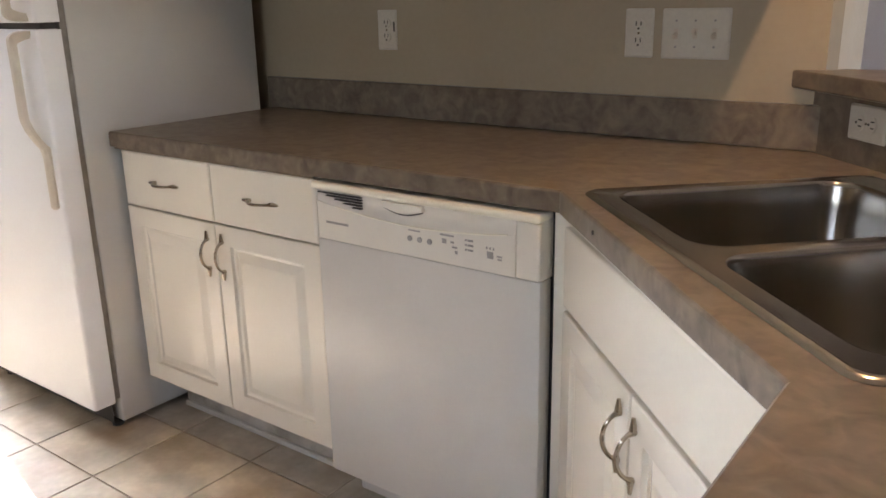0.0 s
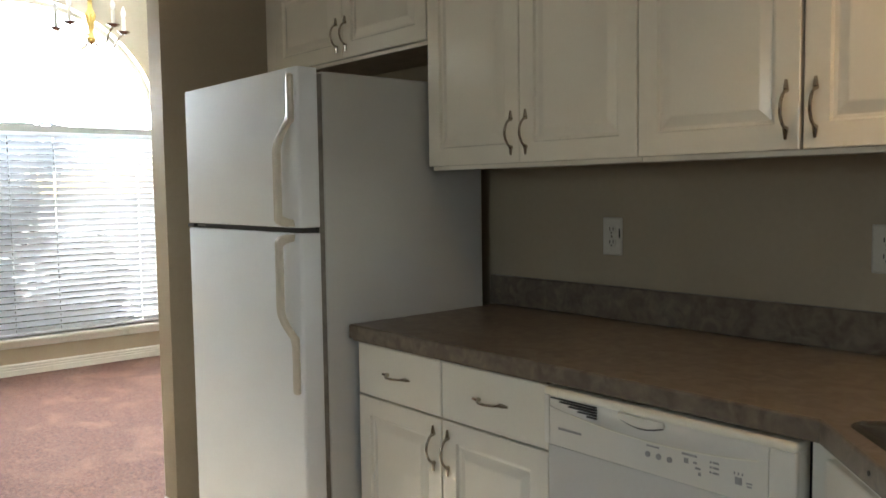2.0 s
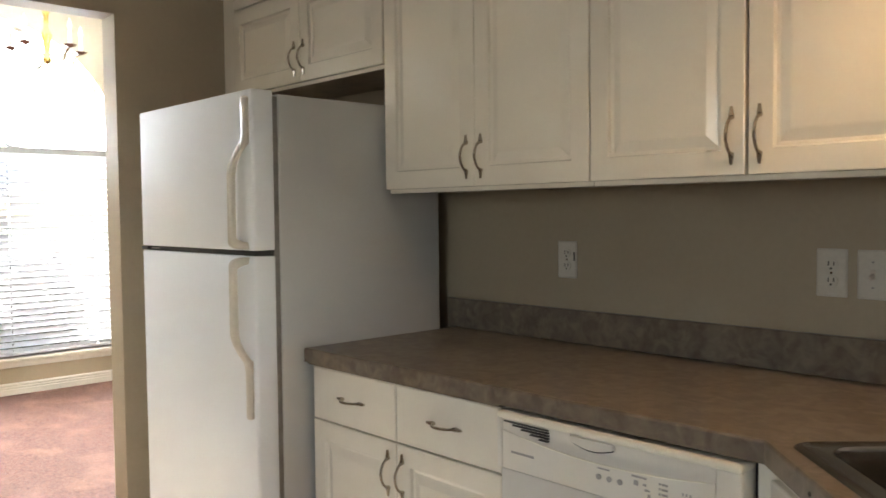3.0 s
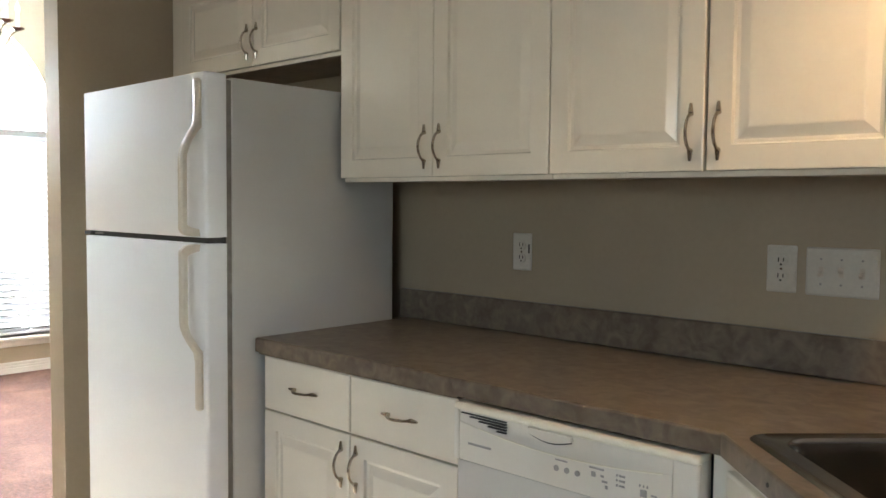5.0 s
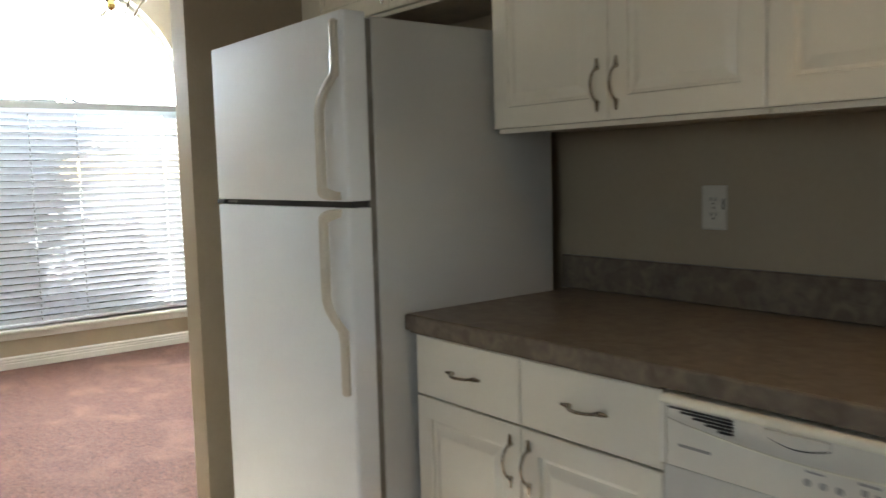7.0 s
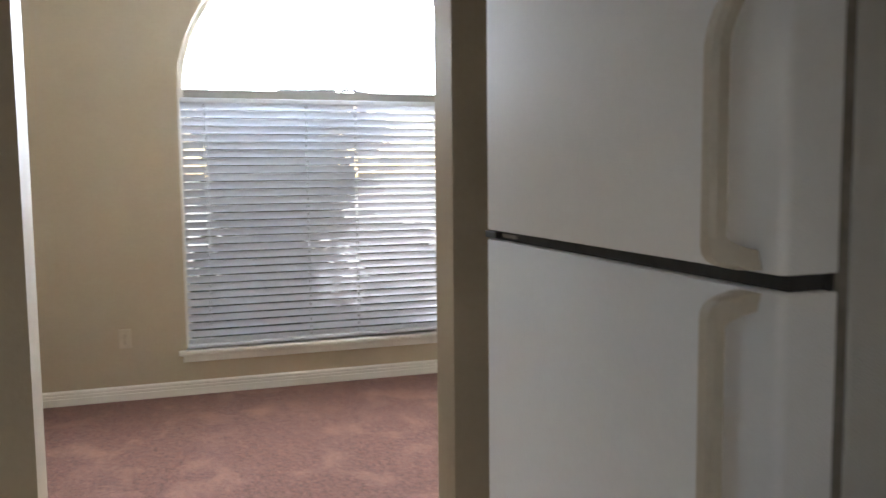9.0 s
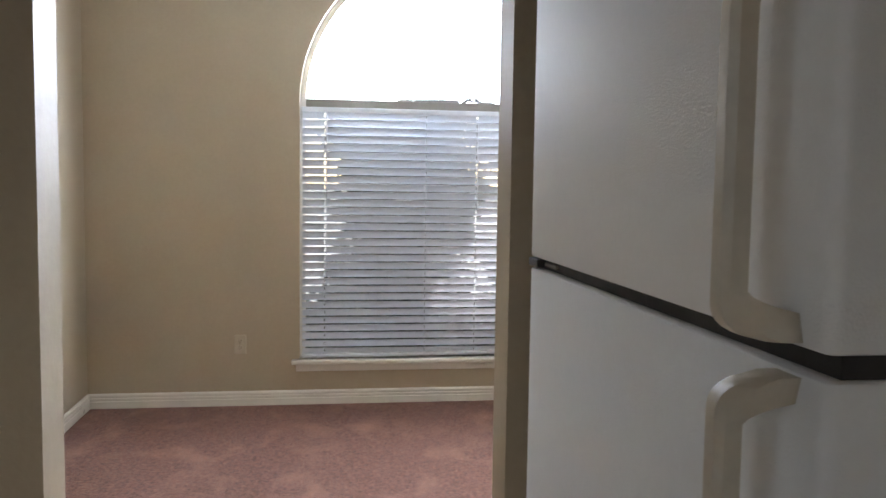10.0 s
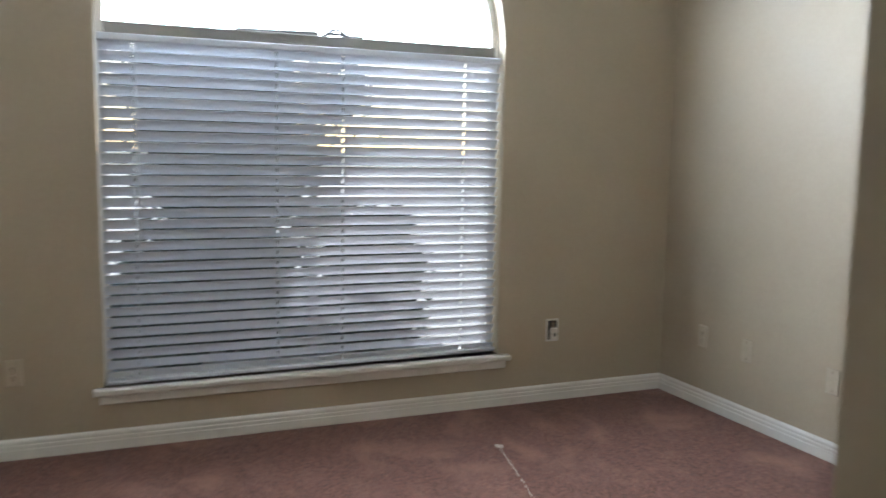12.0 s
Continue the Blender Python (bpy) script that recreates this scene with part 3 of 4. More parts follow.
# White strands and bits that stand in for slivers of sunlight on the carpet.
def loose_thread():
    s = thing("loose_thread", pose(-2.89, 0.34, 0.004), "white strands standing in for sun slivers on the mauve carpet", "thread")
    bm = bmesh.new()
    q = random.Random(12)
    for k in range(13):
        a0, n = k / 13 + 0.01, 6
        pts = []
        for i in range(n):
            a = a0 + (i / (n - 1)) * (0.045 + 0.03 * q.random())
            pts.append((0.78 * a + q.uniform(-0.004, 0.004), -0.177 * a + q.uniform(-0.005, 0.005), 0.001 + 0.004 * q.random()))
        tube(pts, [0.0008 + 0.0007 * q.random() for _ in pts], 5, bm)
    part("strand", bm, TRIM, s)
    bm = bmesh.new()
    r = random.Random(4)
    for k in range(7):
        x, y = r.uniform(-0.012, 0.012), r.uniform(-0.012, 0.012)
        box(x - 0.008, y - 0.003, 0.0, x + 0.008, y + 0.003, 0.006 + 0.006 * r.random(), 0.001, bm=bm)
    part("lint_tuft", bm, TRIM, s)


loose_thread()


# ---- kitchen cabinets ----
def panel_door(w, h, t=0.019, stile=0.055):
    """A routed slab door with a raised panel; front at y = -t, lower left corner at the origin."""
    bm = bmesh.new()

    def ring(i, y):
        return [(i, y, i), (w - i, y, i), (w - i, y, h - i), (i, y, h - i)]
    s = stile
    loft(bm, [ring(0, 0), ring(0, -t + 0.003), ring(0.001, -t + 0.001), ring(0.0035, -t), ring(s, -t), ring(s + 0.004, -t + 0.008), ring(s + 0.012, -t + 0.0095), ring(s + 0.017, -t + 0.008), ring(s + 0.036, -t + 0.001), ring(s + 0.040, -t + 0.0005)])
    return bm


def slab_front(w, h, t=0.019):
    bm = bmesh.new()

    def ring(i, y):
        return [(i, y, i), (w - i, y, i), (w - i, y, h - i), (i, y, h - i)]
    return loft(bm, [ring(0, 0), ring(0, -t + 0.004), ring(0.0015, -t + 0.0015), ring(0.005, -t)])


def bow_handle(length=0.128):
    """An arched pull with flattened tips, along z, standing off towards -y."""
    L = length / 2
    bm = bmesh.new()
    pts, rad = [], []
    for k in range(33):
        t = -1 + 2 * k / 32
        a = abs(t)
        out = 0.0245 * max(0.0, 1 - (a / 0.62) ** 2) ** 0.62 if a < 0.62 else 0.0
        pts.append((0.0, -0.0055 - out, t * L))
        rad.append(0.0040 - 0.0006 * a if a < 0.58 else 0.0062 if a < 0.70 else 0.0060 - 0.0095 * (a - 0.70))
    tube(pts, rad, 8, bm)
    for s in (-1, 1):
        tube([(0, -0.0005, s * L * 0.64), (0, -0.008, s * L * 0.64)], 0.0052, 8, bm)
    return bm


HANDLE = None


def add_handle(parent, x, z, y, flat=False):
    global HANDLE
    if HANDLE is None:
        HANDLE = part("handle", bow_handle(), PEWTER, parent, "arched brushed nickel pull", smooth=True)
        o = HANDLE
    else:
        o = HANDLE.copy()
        scene.collection.objects.link(o)
        o.parent = parent
    o.matrix_local = pose(x, y, z, 0, 90 if flat else 0, 0)
    return o


def add_door(cab, x0, x1, z0, z1, handle_side, y=0.0, upper=False, name="door"):
    d = part(name, panel_door(x1 - x0, z1 - z0), CAB, cab)
    d.location = (x0, y, z0)
    hx = (x1 - x0) - 0.028 if handle_side == "R" else 0.028
    hz = 0.086 if upper else (z1 - z0) - 0.086
    add_handle(d, hx, hz, -0.019)
    return d


def add_drawer(cab, x0, x1, z0, z1, y=0.0, handle=True):
    d = part("drawer_front", slab_front(x1 - x0, z1 - z0), CAB, cab)
    d.location = (x0, y, z0)
    if handle:
        add_handle(d, (x1 - x0) / 2, (z1 - z0) / 2, -0.019, flat=True)
    return d


def open_box_body(w, depth, z0, z1, side=0.0, t=0.016):
    """A frameless carcass, open at the front."""
    bm = bmesh.new()
    for a in ((side, 0, z0, side + t, depth, z1), (w - side - t, 0, z0, w - side, depth, z1), (side + t, 0, z0, w - side - t, depth, z0 + t),
              (side + t, 0, z1 - t, w - side - t, depth, z1), (side + t, depth - 0.006, z0 + t, w - side - t, depth, z1 - t)):
        box(*a, bm=bm)
    return bm


def base_cabinet():
    c = thing("base_cabinet", pose(1.05, -0.612, 0), "cream base cabinet with two drawers and two raised-panel doors", "cabinet")
    w = 0.792
    part("body", open_box_body(w, 0.60, 0.150, 0.871), CAB, c)
    part("toe_kick", box(0, 0.112, 0.001, w + 0.002, 0.127, 0.1495), TOE, c, "scuffed toe kick board")
    part("toe_moulding", box(0, 0.100, 0.001, w + 0.002, 0.1115, 0.018, 0.004), TRIM, c)
    m = 0.398
    add_drawer(c, 0.008, m - 0.002, 0.7015, 0.860)
    add_drawer(c, m + 0.002, w - 0.006, 0.7015, 0.860)
    add_door(c, 0.008, m - 0.002, 0.155, 0.697, "R")
    add_door(c, m + 0.002, w - 0.006, 0.155, 0.697, "L")
    return c


base_cabinet()


def filler_stile():
    c = thing("corner_filler", pose(2.452, -0.612, 0), "narrow cream corner filler beside the dishwasher", "cabinet filler")
    part("stile", box(0.003, 0, 0.10, 0.044, 0.05, 0.871, 0.001, 1), CAB, c)
    part("toe_kick", box(0.003, 0.085, 0.001, 0.05, 0.10, 0.0995), TOE, c)
    return c


filler_stile()


def sink_cabinet():
    c = thing("sink_base_cabinet", pose(2.497, -0.622, 0, 0, 0, -45) , "cream diagonal sink base cabinet with two raised-panel doors", "cabinet")
    w = 0.80
    part("body", box(0.0, 0.0, 0.10, w, 0.018, 0.871, 0.001, 1), CAB, c, "cream cabinet face frame")
    part("toe_kick", box(0, 0.085, 0.001, w, 0.10, 0.0995), TOE, c)
    add_drawer(c, 0.012, w - 0.03, 0.690, 0.845, handle=False)
    m = 0.368
    add_door(c, 0.012, m - 0.003, 0.155, 0.680, "R")
    add_door(c, m + 0.003, 0.726, 0.155, 0.680, "L")
    return c


sink_cabinet()


def leg_cabinet():
    c = thing("peninsula_cabinet", pose(3.07, -1.30, 0, 0, 0, -90), "cream base cabinet under the peninsula counter", "cabinet")
    part("body", box(0.0, 0.0, 0.10, 0.44, 0.60, 0.871, 0.001, 1), CAB, c)
    part("toe_kick", box(0.0, 0.075, 0.001, 0.44, 0.09, 0.0995), TOE, c)
    add_drawer(c, 0.02, 0.39, 0.706, 0.858)
    add_door(c, 0.02, 0.39, 0.155, 0.696, "R")
    return c


leg_cabinet()


def upper_cabinet(x0, widths, z0, z1, label, gap=0.002, depth=0.316, mid=0.0):
    w = sum(widths) + mid
    c = thing("wall_cabinet", pose(x0, -depth, z0), label, "cabinet", "wall cabinets")
    part("body", open_box_body(w, depth - 0.001, 0.006, z1 - z0, 0.0005), CAB, c)
    part("bottom_panel", box(0.015, 0.012, -0.001, w - 0.015, depth - 0.003, 0.0055), CABIN, c, "bare brown underside")
    part("bottom_lip", box(0.0005, -0.0005, -0.009, w - 0.0005, 0.0115, 0.0055, 0.002, 1), CAB, c)
    x = 0.0
    for k, dw in enumerate(widths):
        add_door(c, x + gap, x + dw - gap, 0.004, z1 - z0 - 0.012, "R" if k == 0 else "L", y=-0.001, upper=True)
        x += dw + mid
    part("crown", box(0.0005, -0.014, z1 - z0 + 0.0005, w - 0.0005, 0.012, KZ - z0 - 0.001, 0.003), CAB, c, "cream trim strip up to the ceiling")
    return c


upper_cabinet(1.056, (0.408, 0.408), 1.392, 2.152, "cream wall cabinet with two glossy raised-panel doors", 0.0012)
upper_cabinet(1.873, (0.4145, 0.4145), 1.392, 2.152, "cream wall cabinet with two raised-panel doors above the switches", 0.0015, mid=0.005)
upper_cabinet(0.085, (0.483, 0.483), 1.802, 2.152, "cream two-door wall cabinet above the refrigerator", 0.0015)
obj("filler_strip", box(0.001, -0.33, 1.802, 0.084, -0.31, KZ - 0.001), CAB, None, "cream filler strip beside the wall cabinet", kind="structure", category="trim")


# ---- counter ----
SU = Matrix.Translation((0, 0, 0.914)) @ pose(0, 0, 0, 0, 0, -45)   # local x runs along the diagonal, local y away from the room


def sink_local(x, y, z=0.0):
    return SU @ Vector((x, y, z))


SX0, SX1, SY0, SY1 = 2.234, 3.040, 1.330, 1.900


def counter():
    c = thing("countertop", pose(0, 0, 0), "brown stone-look laminate countertop with a sink cut-out", "countertop")
    out = [(1.040, -0.650), (2.484, -0.650), (3.030, -1.228), (3.030, PEN), (3.699, PEN), (3.699, BARD - 3.70), (BARD - 0.001, -0.002), (1.040, -0.002)]

    def inset(pts, d):
        res = []
        n = len(pts)
        for i in range(n):
            p0, p1, p2 = Vector(pts[i - 1]), Vector(pts[i]), Vector(pts[(i + 1) % n])
            n1 = Vector((-(p1 - p0).y, (p1 - p0).x)).normalized()
            n2 = Vector((-(p2 - p1).y, (p2 - p1).x)).normalized()
            b = (n1 + n2).normalized()
            res.append(tuple(p1 + b * (d / max(0.3, b.dot(n1)))))
        return res
    # this outline runs anticlockwise, so its inside is on the left
    hole = [tuple(sink_local(x, y))[:2] for x, y in rrect(SX0 + 0.014, SY0 + 0.014, SX1 - 0.014, SY1 - 0.014, 0.03, 4)]
    bm = bmesh.new()
    top = [bm.verts.new((x, y, 0.914)) for x, y in inset(out, 0.004)]
    mid = [bm.verts.new((x, y, 0.911)) for x, y in inset(out, 0.0008)]
    low = [bm.verts.new((x, y, 0.908)) for x, y in out]
    bot = [bm.verts.new((x, y, 0.872)) for x, y in out]
    ht = [bm.verts.new((x, y, 0.914)) for x, y in hole]
    hb = [bm.verts.new((x, y, 0.872)) for x, y in hole]

    def loop(vs):
        return [bm.edges.new((vs[i], vs[(i + 1) % len(vs)])) for i in range(len(vs))]
    et, eh = loop(top), loop(ht)
    bmesh.ops.triangle_fill(bm, use_beauty=True, edges=et + eh)
    for a, b in ((top, mid), (mid, low), (low, bot), (ht, hb)):
        for i in range(len(a)):
            j = (i + 1) % len(a)
            bm.faces.new((a[i], a[j], b[j], b[i]))
    eb, ehb = [bm.edges.get((bot[i], bot[(i + 1) % len(bot)])) for i in range(len(bot))], [bm.edges.get((hb[i], hb[(i + 1) % len(hb)])) for i in range(len(hb))]
    bmesh.ops.triangle_fill(bm, use_beauty=True, edges=eb + ehb)
    part("top", bm, LAM, c)
    part("edge_strip", box(1.045, -0.640, 0.8635, 1.84, -0.612, 0.8715), LAM, c)
    batten = box(0.004, -0.034, 0.8655, 0.792, -0.004, 0.8715, 0.001, 1)
    bmesh.ops.transform(batten, matrix=pose(2.484, -0.650, 0, 0, 0, math.degrees(math.atan2(-0.578, 0.546))) @ pose(0, 0.038, 0), verts=batten.verts)
    part("edge_strip", batten, TRIM, c, "pale strip under the counter edge")
    chip = Vector((2.628, -0.8025, 0.892))
    part("edge_chip", tube([chip, chip + Vector((-0.0012, -0.0012, 0))], 0.004, 7), SLOT, c, "small dark chip in the edge")
    part("backsplash", box(1.012, -0.021, 0.9145, BARD + 0.030, -0.001, 1.016, 0.003), LAM, c, "low laminate backsplash")
    return c


counter()


def bar_ledge():
    c = thing("bar_ledge", pose(0, 0, 0), "raised brown laminate bar ledge above the sink", "bar ledge")
    d0, d1 = BARD - 0.055, BARD + 0.42
    x1 = 3.66
    pts = [(d0 + 0.002, -0.002), (x1, d0 - x1), (x1, PEN - 0.05), (x1 + 0.40, PEN - 0.05), (x1 + 0.40, d1 + 0.12 - x1 - 0.4), (d1 + 0.0, 0.06), (2.80, 0.06), (2.776, -0.002)]
    bm = bmesh.new()
    loft(bm, [[(x, y, 1.0505) for x, y in pts], [(x, y, 1.090) for x, y in pts]])
    bmesh.ops.bevel(bm, geom=bm.edges[:], offset=0.005, segments=2, affect="EDGES", profile=0.5)
    part("top", bm, LAM, c)
    return c


bar_ledge()


# ---- sink ----
def sink():
    s = thing("kitchen_sink", Matrix.Translation((0, 0, 0.914)) @ pose(0, 0, 0, 0, 0, -45), "double-bowl stainless steel drop-in sink", "sink")
    bm = bmesh.new()
    x0, x1, y0, y1 = SX0, SX1, SY0, SY1
    o0 = rrect(x0, y0, x1, y1, 0.034, 6)
    o1 = rrect(x0 + 0.003, y0 + 0.003, x1 - 0.003, y1 - 0.003, 0.032, 6)
    o2 = rrect(x0 + 0.010, y0 + 0.010, x1 - 0.010, y1 - 0.010, 0.027, 6)
    o3 = rrect(x0 + 0.016, y0 + 0.016, x1 - 0.016, y1 - 0.016, 0.024, 6)
    rv = []
    for pts, z in ((o0, 0.0006), (o1, 0.004), (o2, 0.0065), (o3, 0.004)):
        rv.append([bm.verts.new((x, y, z)) for x, y in pts])
    for a, b in zip(rv, rv[1:]):
        for i in range(len(a)):
            j = (i + 1) % len(a)
            bm.faces.new((a[i], a[j], b[j], b[i]))
    edges = [bm.edges.get((rv[-1][i], rv[-1][(i + 1) % len(rv[-1])])) for i in range(len(rv[-1]))]
    xm = (x0 + x1) / 2
    bowls = ((x0 + 0.030, xm - 0.018), (xm + 0.018, x1 - 0.038))
    loops = []
    for a, b in bowls:
        vs = [bm.verts.new((x, y, 0.004)) for x, y in rrect(a, y0 + 0.044, b, y1 - 0.07, 0.055, 8)]
        edges += [bm.edges.new((vs[i], vs[(i + 1) % len(vs)])) for i in range(len(vs))]
        loops.append(vs)
    bmesh.ops.triangle_fill(bm, use_beauty=True, edges=edges)
    part_rim = bm
    for (a, b), vs in zip(bowls, loops):
        prev = vs
        for ins, z in ((0.0012, 0.0036), (0.0035, 0.0012), (0.0052, -0.005), (0.0085, -0.04), (0.018, -0.13), (0.028, -0.155), (0.042, -0.172), (0.062, -0.179), (0.10, -0.182)):
            r = max(0.02, 0.055 - ins * 0.25)
            ring = [bm.verts.new((x, y, z)) for x, y in rrect(a + ins, y0 + 0.044 + ins, b - ins, y1 - 0.07 - ins, r, 8)]
            for i in range(len(ring)):
                j = (i + 1) % len(ring)
                bm.faces.new((prev[i], prev[j], ring[j], ring[i]))
            prev = ring
        bm.faces.new(prev)
    part("basin", part_rim, STEEL, s, smooth=True)
    for a, b in bowls:
        cx, cy = (a + b) / 2, (y0 + y1) / 2 - 0.025
        part("drain", lathe([(0.057, -0.1818), (0.055, -0.178), (0.045, -0.178), (0.040, -0.1805), (0.012, -0.1808), (0.010, -0.176), (0.004, -0.174)], 20, at=(cx, cy, 0)), STEEL, s, smooth=True)
    return s


sink()


# ---- refrigerator ----
def refrigerator():
    f = thing("refrigerator", pose(0.26, -0.741, 0), "white top-freezer refrigerator with almond handles", "refrigerator")
    w, dt, H = 0.778, 0.071, 1.683
    zg = 1.207
    part("body", box(0.004, 0.018, 0.028, w - 0.006, 0.665, H - 0.008, 0.006, 2), FRSIDE, f, "white steel cabinet with side shade in its colour")
    part("gasket", box(0.008, -0.0025, 0.11, w - 0.007, 0.0175, H - 0.016), GASKET, f, "dark door gasket")
    # Black panel put in for the shadow below the door.
    part("base_grille", box(0.03, 0.0, 0.022, w - 0.03, 0.003, 0.098, 0.001, 1), DARK, f, "black panel standing in for shade below the door")

    def door(name, z0, z1):
        # softly rounded upright edges
        def ring(i, z):
            r = 0.011
            pts = [(i, -0.003, z)]
            for cx, a0 in ((r, 180), (w - r, 270)):
                for k in range(7):
                    a = radians(a0 + 15 * k)
                    pts.append((cx + (r - i) * math.cos(a), -dt + r + (r - i) * math.sin(a), z))
            return pts + [(w - i, -0.003, z)]
        bm = bmesh.new()
        loft(bm, [ring(0.004, z0), ring(0.0012, z0 + 0.0012), ring(0, z0 + 0.004), ring(0, z1 - 0.004), ring(0.0012, z1 - 0.0012), ring(0.004, z1)])
        return part(name, bm, FRIDGE, f, smooth=True)
    fd = door("freezer_door", zg + 0.008, H)
    rd = door("fridge_door", 0.10, zg - 0.009)

    def handle(d, z_root, z_in, z_out, z_tip):
        # a flat strip that swells into a grip standing off the door
        xh, y0 = w - 0.046, -dt
        bm = bmesh.new()
        rings = []
        g = (z_out - z_root) / (z_tip - z_root)
        ts = [0.012 * g * k for k in range(12)] + [g * (0.144 + 0.856 * k / 24) for k in range(25)] + [g + (1 - g) * k / 6 for k in range(1, 6)] + [0.985, 1.0]
        for t in ts:
            z = z_root + (z_tip - z_root) * t
            if t <= g:
                q = t / g
                fall = 1 if q < 0.70 else max(0.0, 1 - ((q - 0.70) / 0.30) ** 1.7)
                rise = (1 - (1 - min(1, (q + 0.004) / 0.085)) ** 2.6) ** (1 / 2.6)
                e = min(1, max(0, (q - 0.055) / 0.055))
                inner = 0.037 * fall * (e * e * (3 - 2 * e)) ** 0.6
                outer = (0.037 * fall + 0.017) * rise
                wd = 0.032 - 0.009 * fall * min(1, q / 0.09)
                dx = -0.004 - 0.010 * fall
            else:
                inner, outer, wd, dx = 0.0, 0.012, 0.032, -0.004
            if t > 0.99:
                wd, outer = wd * 0.6, 0.006
            x, yi, yo = xh + dx, y0 - inner + (0.006 if inner < 0.004 else 0.001), y0 - outer
            d3 = (yi - yo) * 0.3
            rings.append([(x, yi, z), (x + wd, yi, z), (x + wd, yo + d3, z), (x + wd * 0.78, yo, z), (x + wd * 0.22, yo, z), (x, yo + d3, z)])
        loft(bm, rings)
        part("handle", bm, ALMOND, d, "almond plastic handle", smooth=True)
    handle(fd, zg + 0.012, zg + 0.03, 1.53, 1.665)
    handle(rd, zg - 0.012, zg - 0.03, 0.885, 0.715)
    part("centre_hinge", box(0.0, -dt - 0.002, zg - 0.006, 0.05, -0.007, zg + 0.006, 0.001, 1), DARK, f)
    # Black strip fills the door gap in place of its shade.
    part("divider_strip", box(0.006, -dt + 0.014, zg - 0.0085, w - 0.006, -0.0045, zg + 0.0075), DARK, f, "black strip standing in for shade between the doors")
    part("hinge_plate", box(0.055, -dt + 0.009, zg - 0.003, 0.115, -0.012, zg + 0.003, 0.001, 1), GASKET, f, "small grey hinge plate between the doors")
    part("door_stop", box(w - 0.016, -0.013, zg - 0.017, w - 0.002, -0.0035, zg + 0.017, 0.002, 1), DARK, f, "dark corner door stop")
    for x in (0.06, w - 0.06):
        part("foot", tube([(x, 0.03, 0.0), (x, 0.03, 0.03)], 0.018, 10), DARK, f)
        part("roller", tube([(x, 0.60, 0.0), (x, 0.60, 0.03)], 0.018, 10), DARK, f)
    return f


refrigerator()


# ---- dishwasher ----
def dishwasher():
    d = thing("dishwasher", pose(1.848, -0.612, 0), "white built-in dishwasher with a cream control console", "dishwasher")
    w = 0.602
    # Black box: shade in the gaps around the front is put into its colour.
    part("tub", box(0.004, 0.01, 0.10, w - 0.004, 0.57, 0.858), DARK, d, "black tub standing in for the shaded recess around the dishwasher")
    part("door", box(0.003, -0.036, 0.115, w - 0.004, 0.009, 0.727, 0.005), DWHITE, d, smooth=True)
    part("kick_plate", box(0.01, 0.06, 0.012, w - 0.012, 0.075, 0.112, 0.002), DWHITE, d)
    con = part("console", box(0.0, -0.034, 0.729, w - 0.002, 0.009, 0.853, 0.003, 2), DPANEL, d, smooth=True)
    top, x0, x1 = 0.862, 0.018, w - 0.054
    # Cream rim, lighter than the panel: light from above is put into the colour.
    part("console_rim", box(-0.001, -0.048, top - 0.017, w - 0.001, 0.010, top + 0.001, 0.0075, 3), DCREAM, con, "cream top rim with light from above in its colour", smooth=True)
    part("console_end", box(0.0, -0.046, 0.731, x0 - 0.002, -0.030, top - 0.015, 0.003, 2), DPANEL, con, smooth=True)
    part("console_end", box(x1 - 0.0005, -0.046, 0.731, w - 0.002, -0.030, top - 0.015, 0.005, 3), DPANEL, con, "off-white end cap", smooth=True)
    n = 28

    def lip(k):
        u = k / n
        return x0 + (x1 - x0) * u, 0.826 - 0.027 * math.sin(math.pi * min(1.0, u * 0.93 + 0.04)) ** 0.8 - 0.004 * u

    # flat control face under the bowed lip, and the hollow above it
    bm = bmesh.new()
    ring = [(x0, 0.733), (x1, 0.733)] + [lip(k) for k in range(n, -1, -1)]
    loft(bm, [[(x, -0.033, z) for x, z in ring], [(x, -0.0455, z) for x, z in ring], [(x, -0.0463, z - 0.001) for x, z in ring]])
    part("control_panel", bm, DPANEL, con, "off-white control panel with faint grey markings")
    bm = bmesh.new()
    rows = []
    for k in range(n + 1):
        x, z = lip(k)
        deep = 0.009 * math.sin(math.pi * k / n) ** 0.5
        rows.append([(x, -0.0445 + deep * math.sin(math.pi * q / 6), z + (top - 0.015 - z) * q / 6) for q in range(7)] + [(x, -0.033, top - 0.015), (x, -0.033, z)])
    loft(bm, rows)
    part("hollow", bm, DPANEL, con, "shallow hollow behind the latch", smooth=True)
    # The lip takes the same lighter cream, for the light it catches.
    bm = bmesh.new()
    tube([(x, -0.0458, z) for x, z in [lip(k) for k in range(3, n)]], 0.0022, 6, bm)
    part("lip", bm, DCREAM, con, smooth=True)
    # vent: slots that step back along the bow
    for k in range(5):
        z = 0.8410 - k * 0.0062
        part("vent_slot", box(x0 + 0.004 + k * 0.026, -0.0475, z - 0.0012, 0.152, -0.0400, z + 0.0012), SLOT, con)
    # latch: a bowed tab, and a dark line for the shade under it
    def tab(k, up):
        u = k / 12
        return 0.212 + 0.112 * u, (0.844 if up else 0.832 - 0.011 * math.sin(math.pi * u))
    bm = bmesh.new()
    ring = [tab(k, False) for k in range(13)] + [tab(k, True) for k in range(12, -1, -1)]
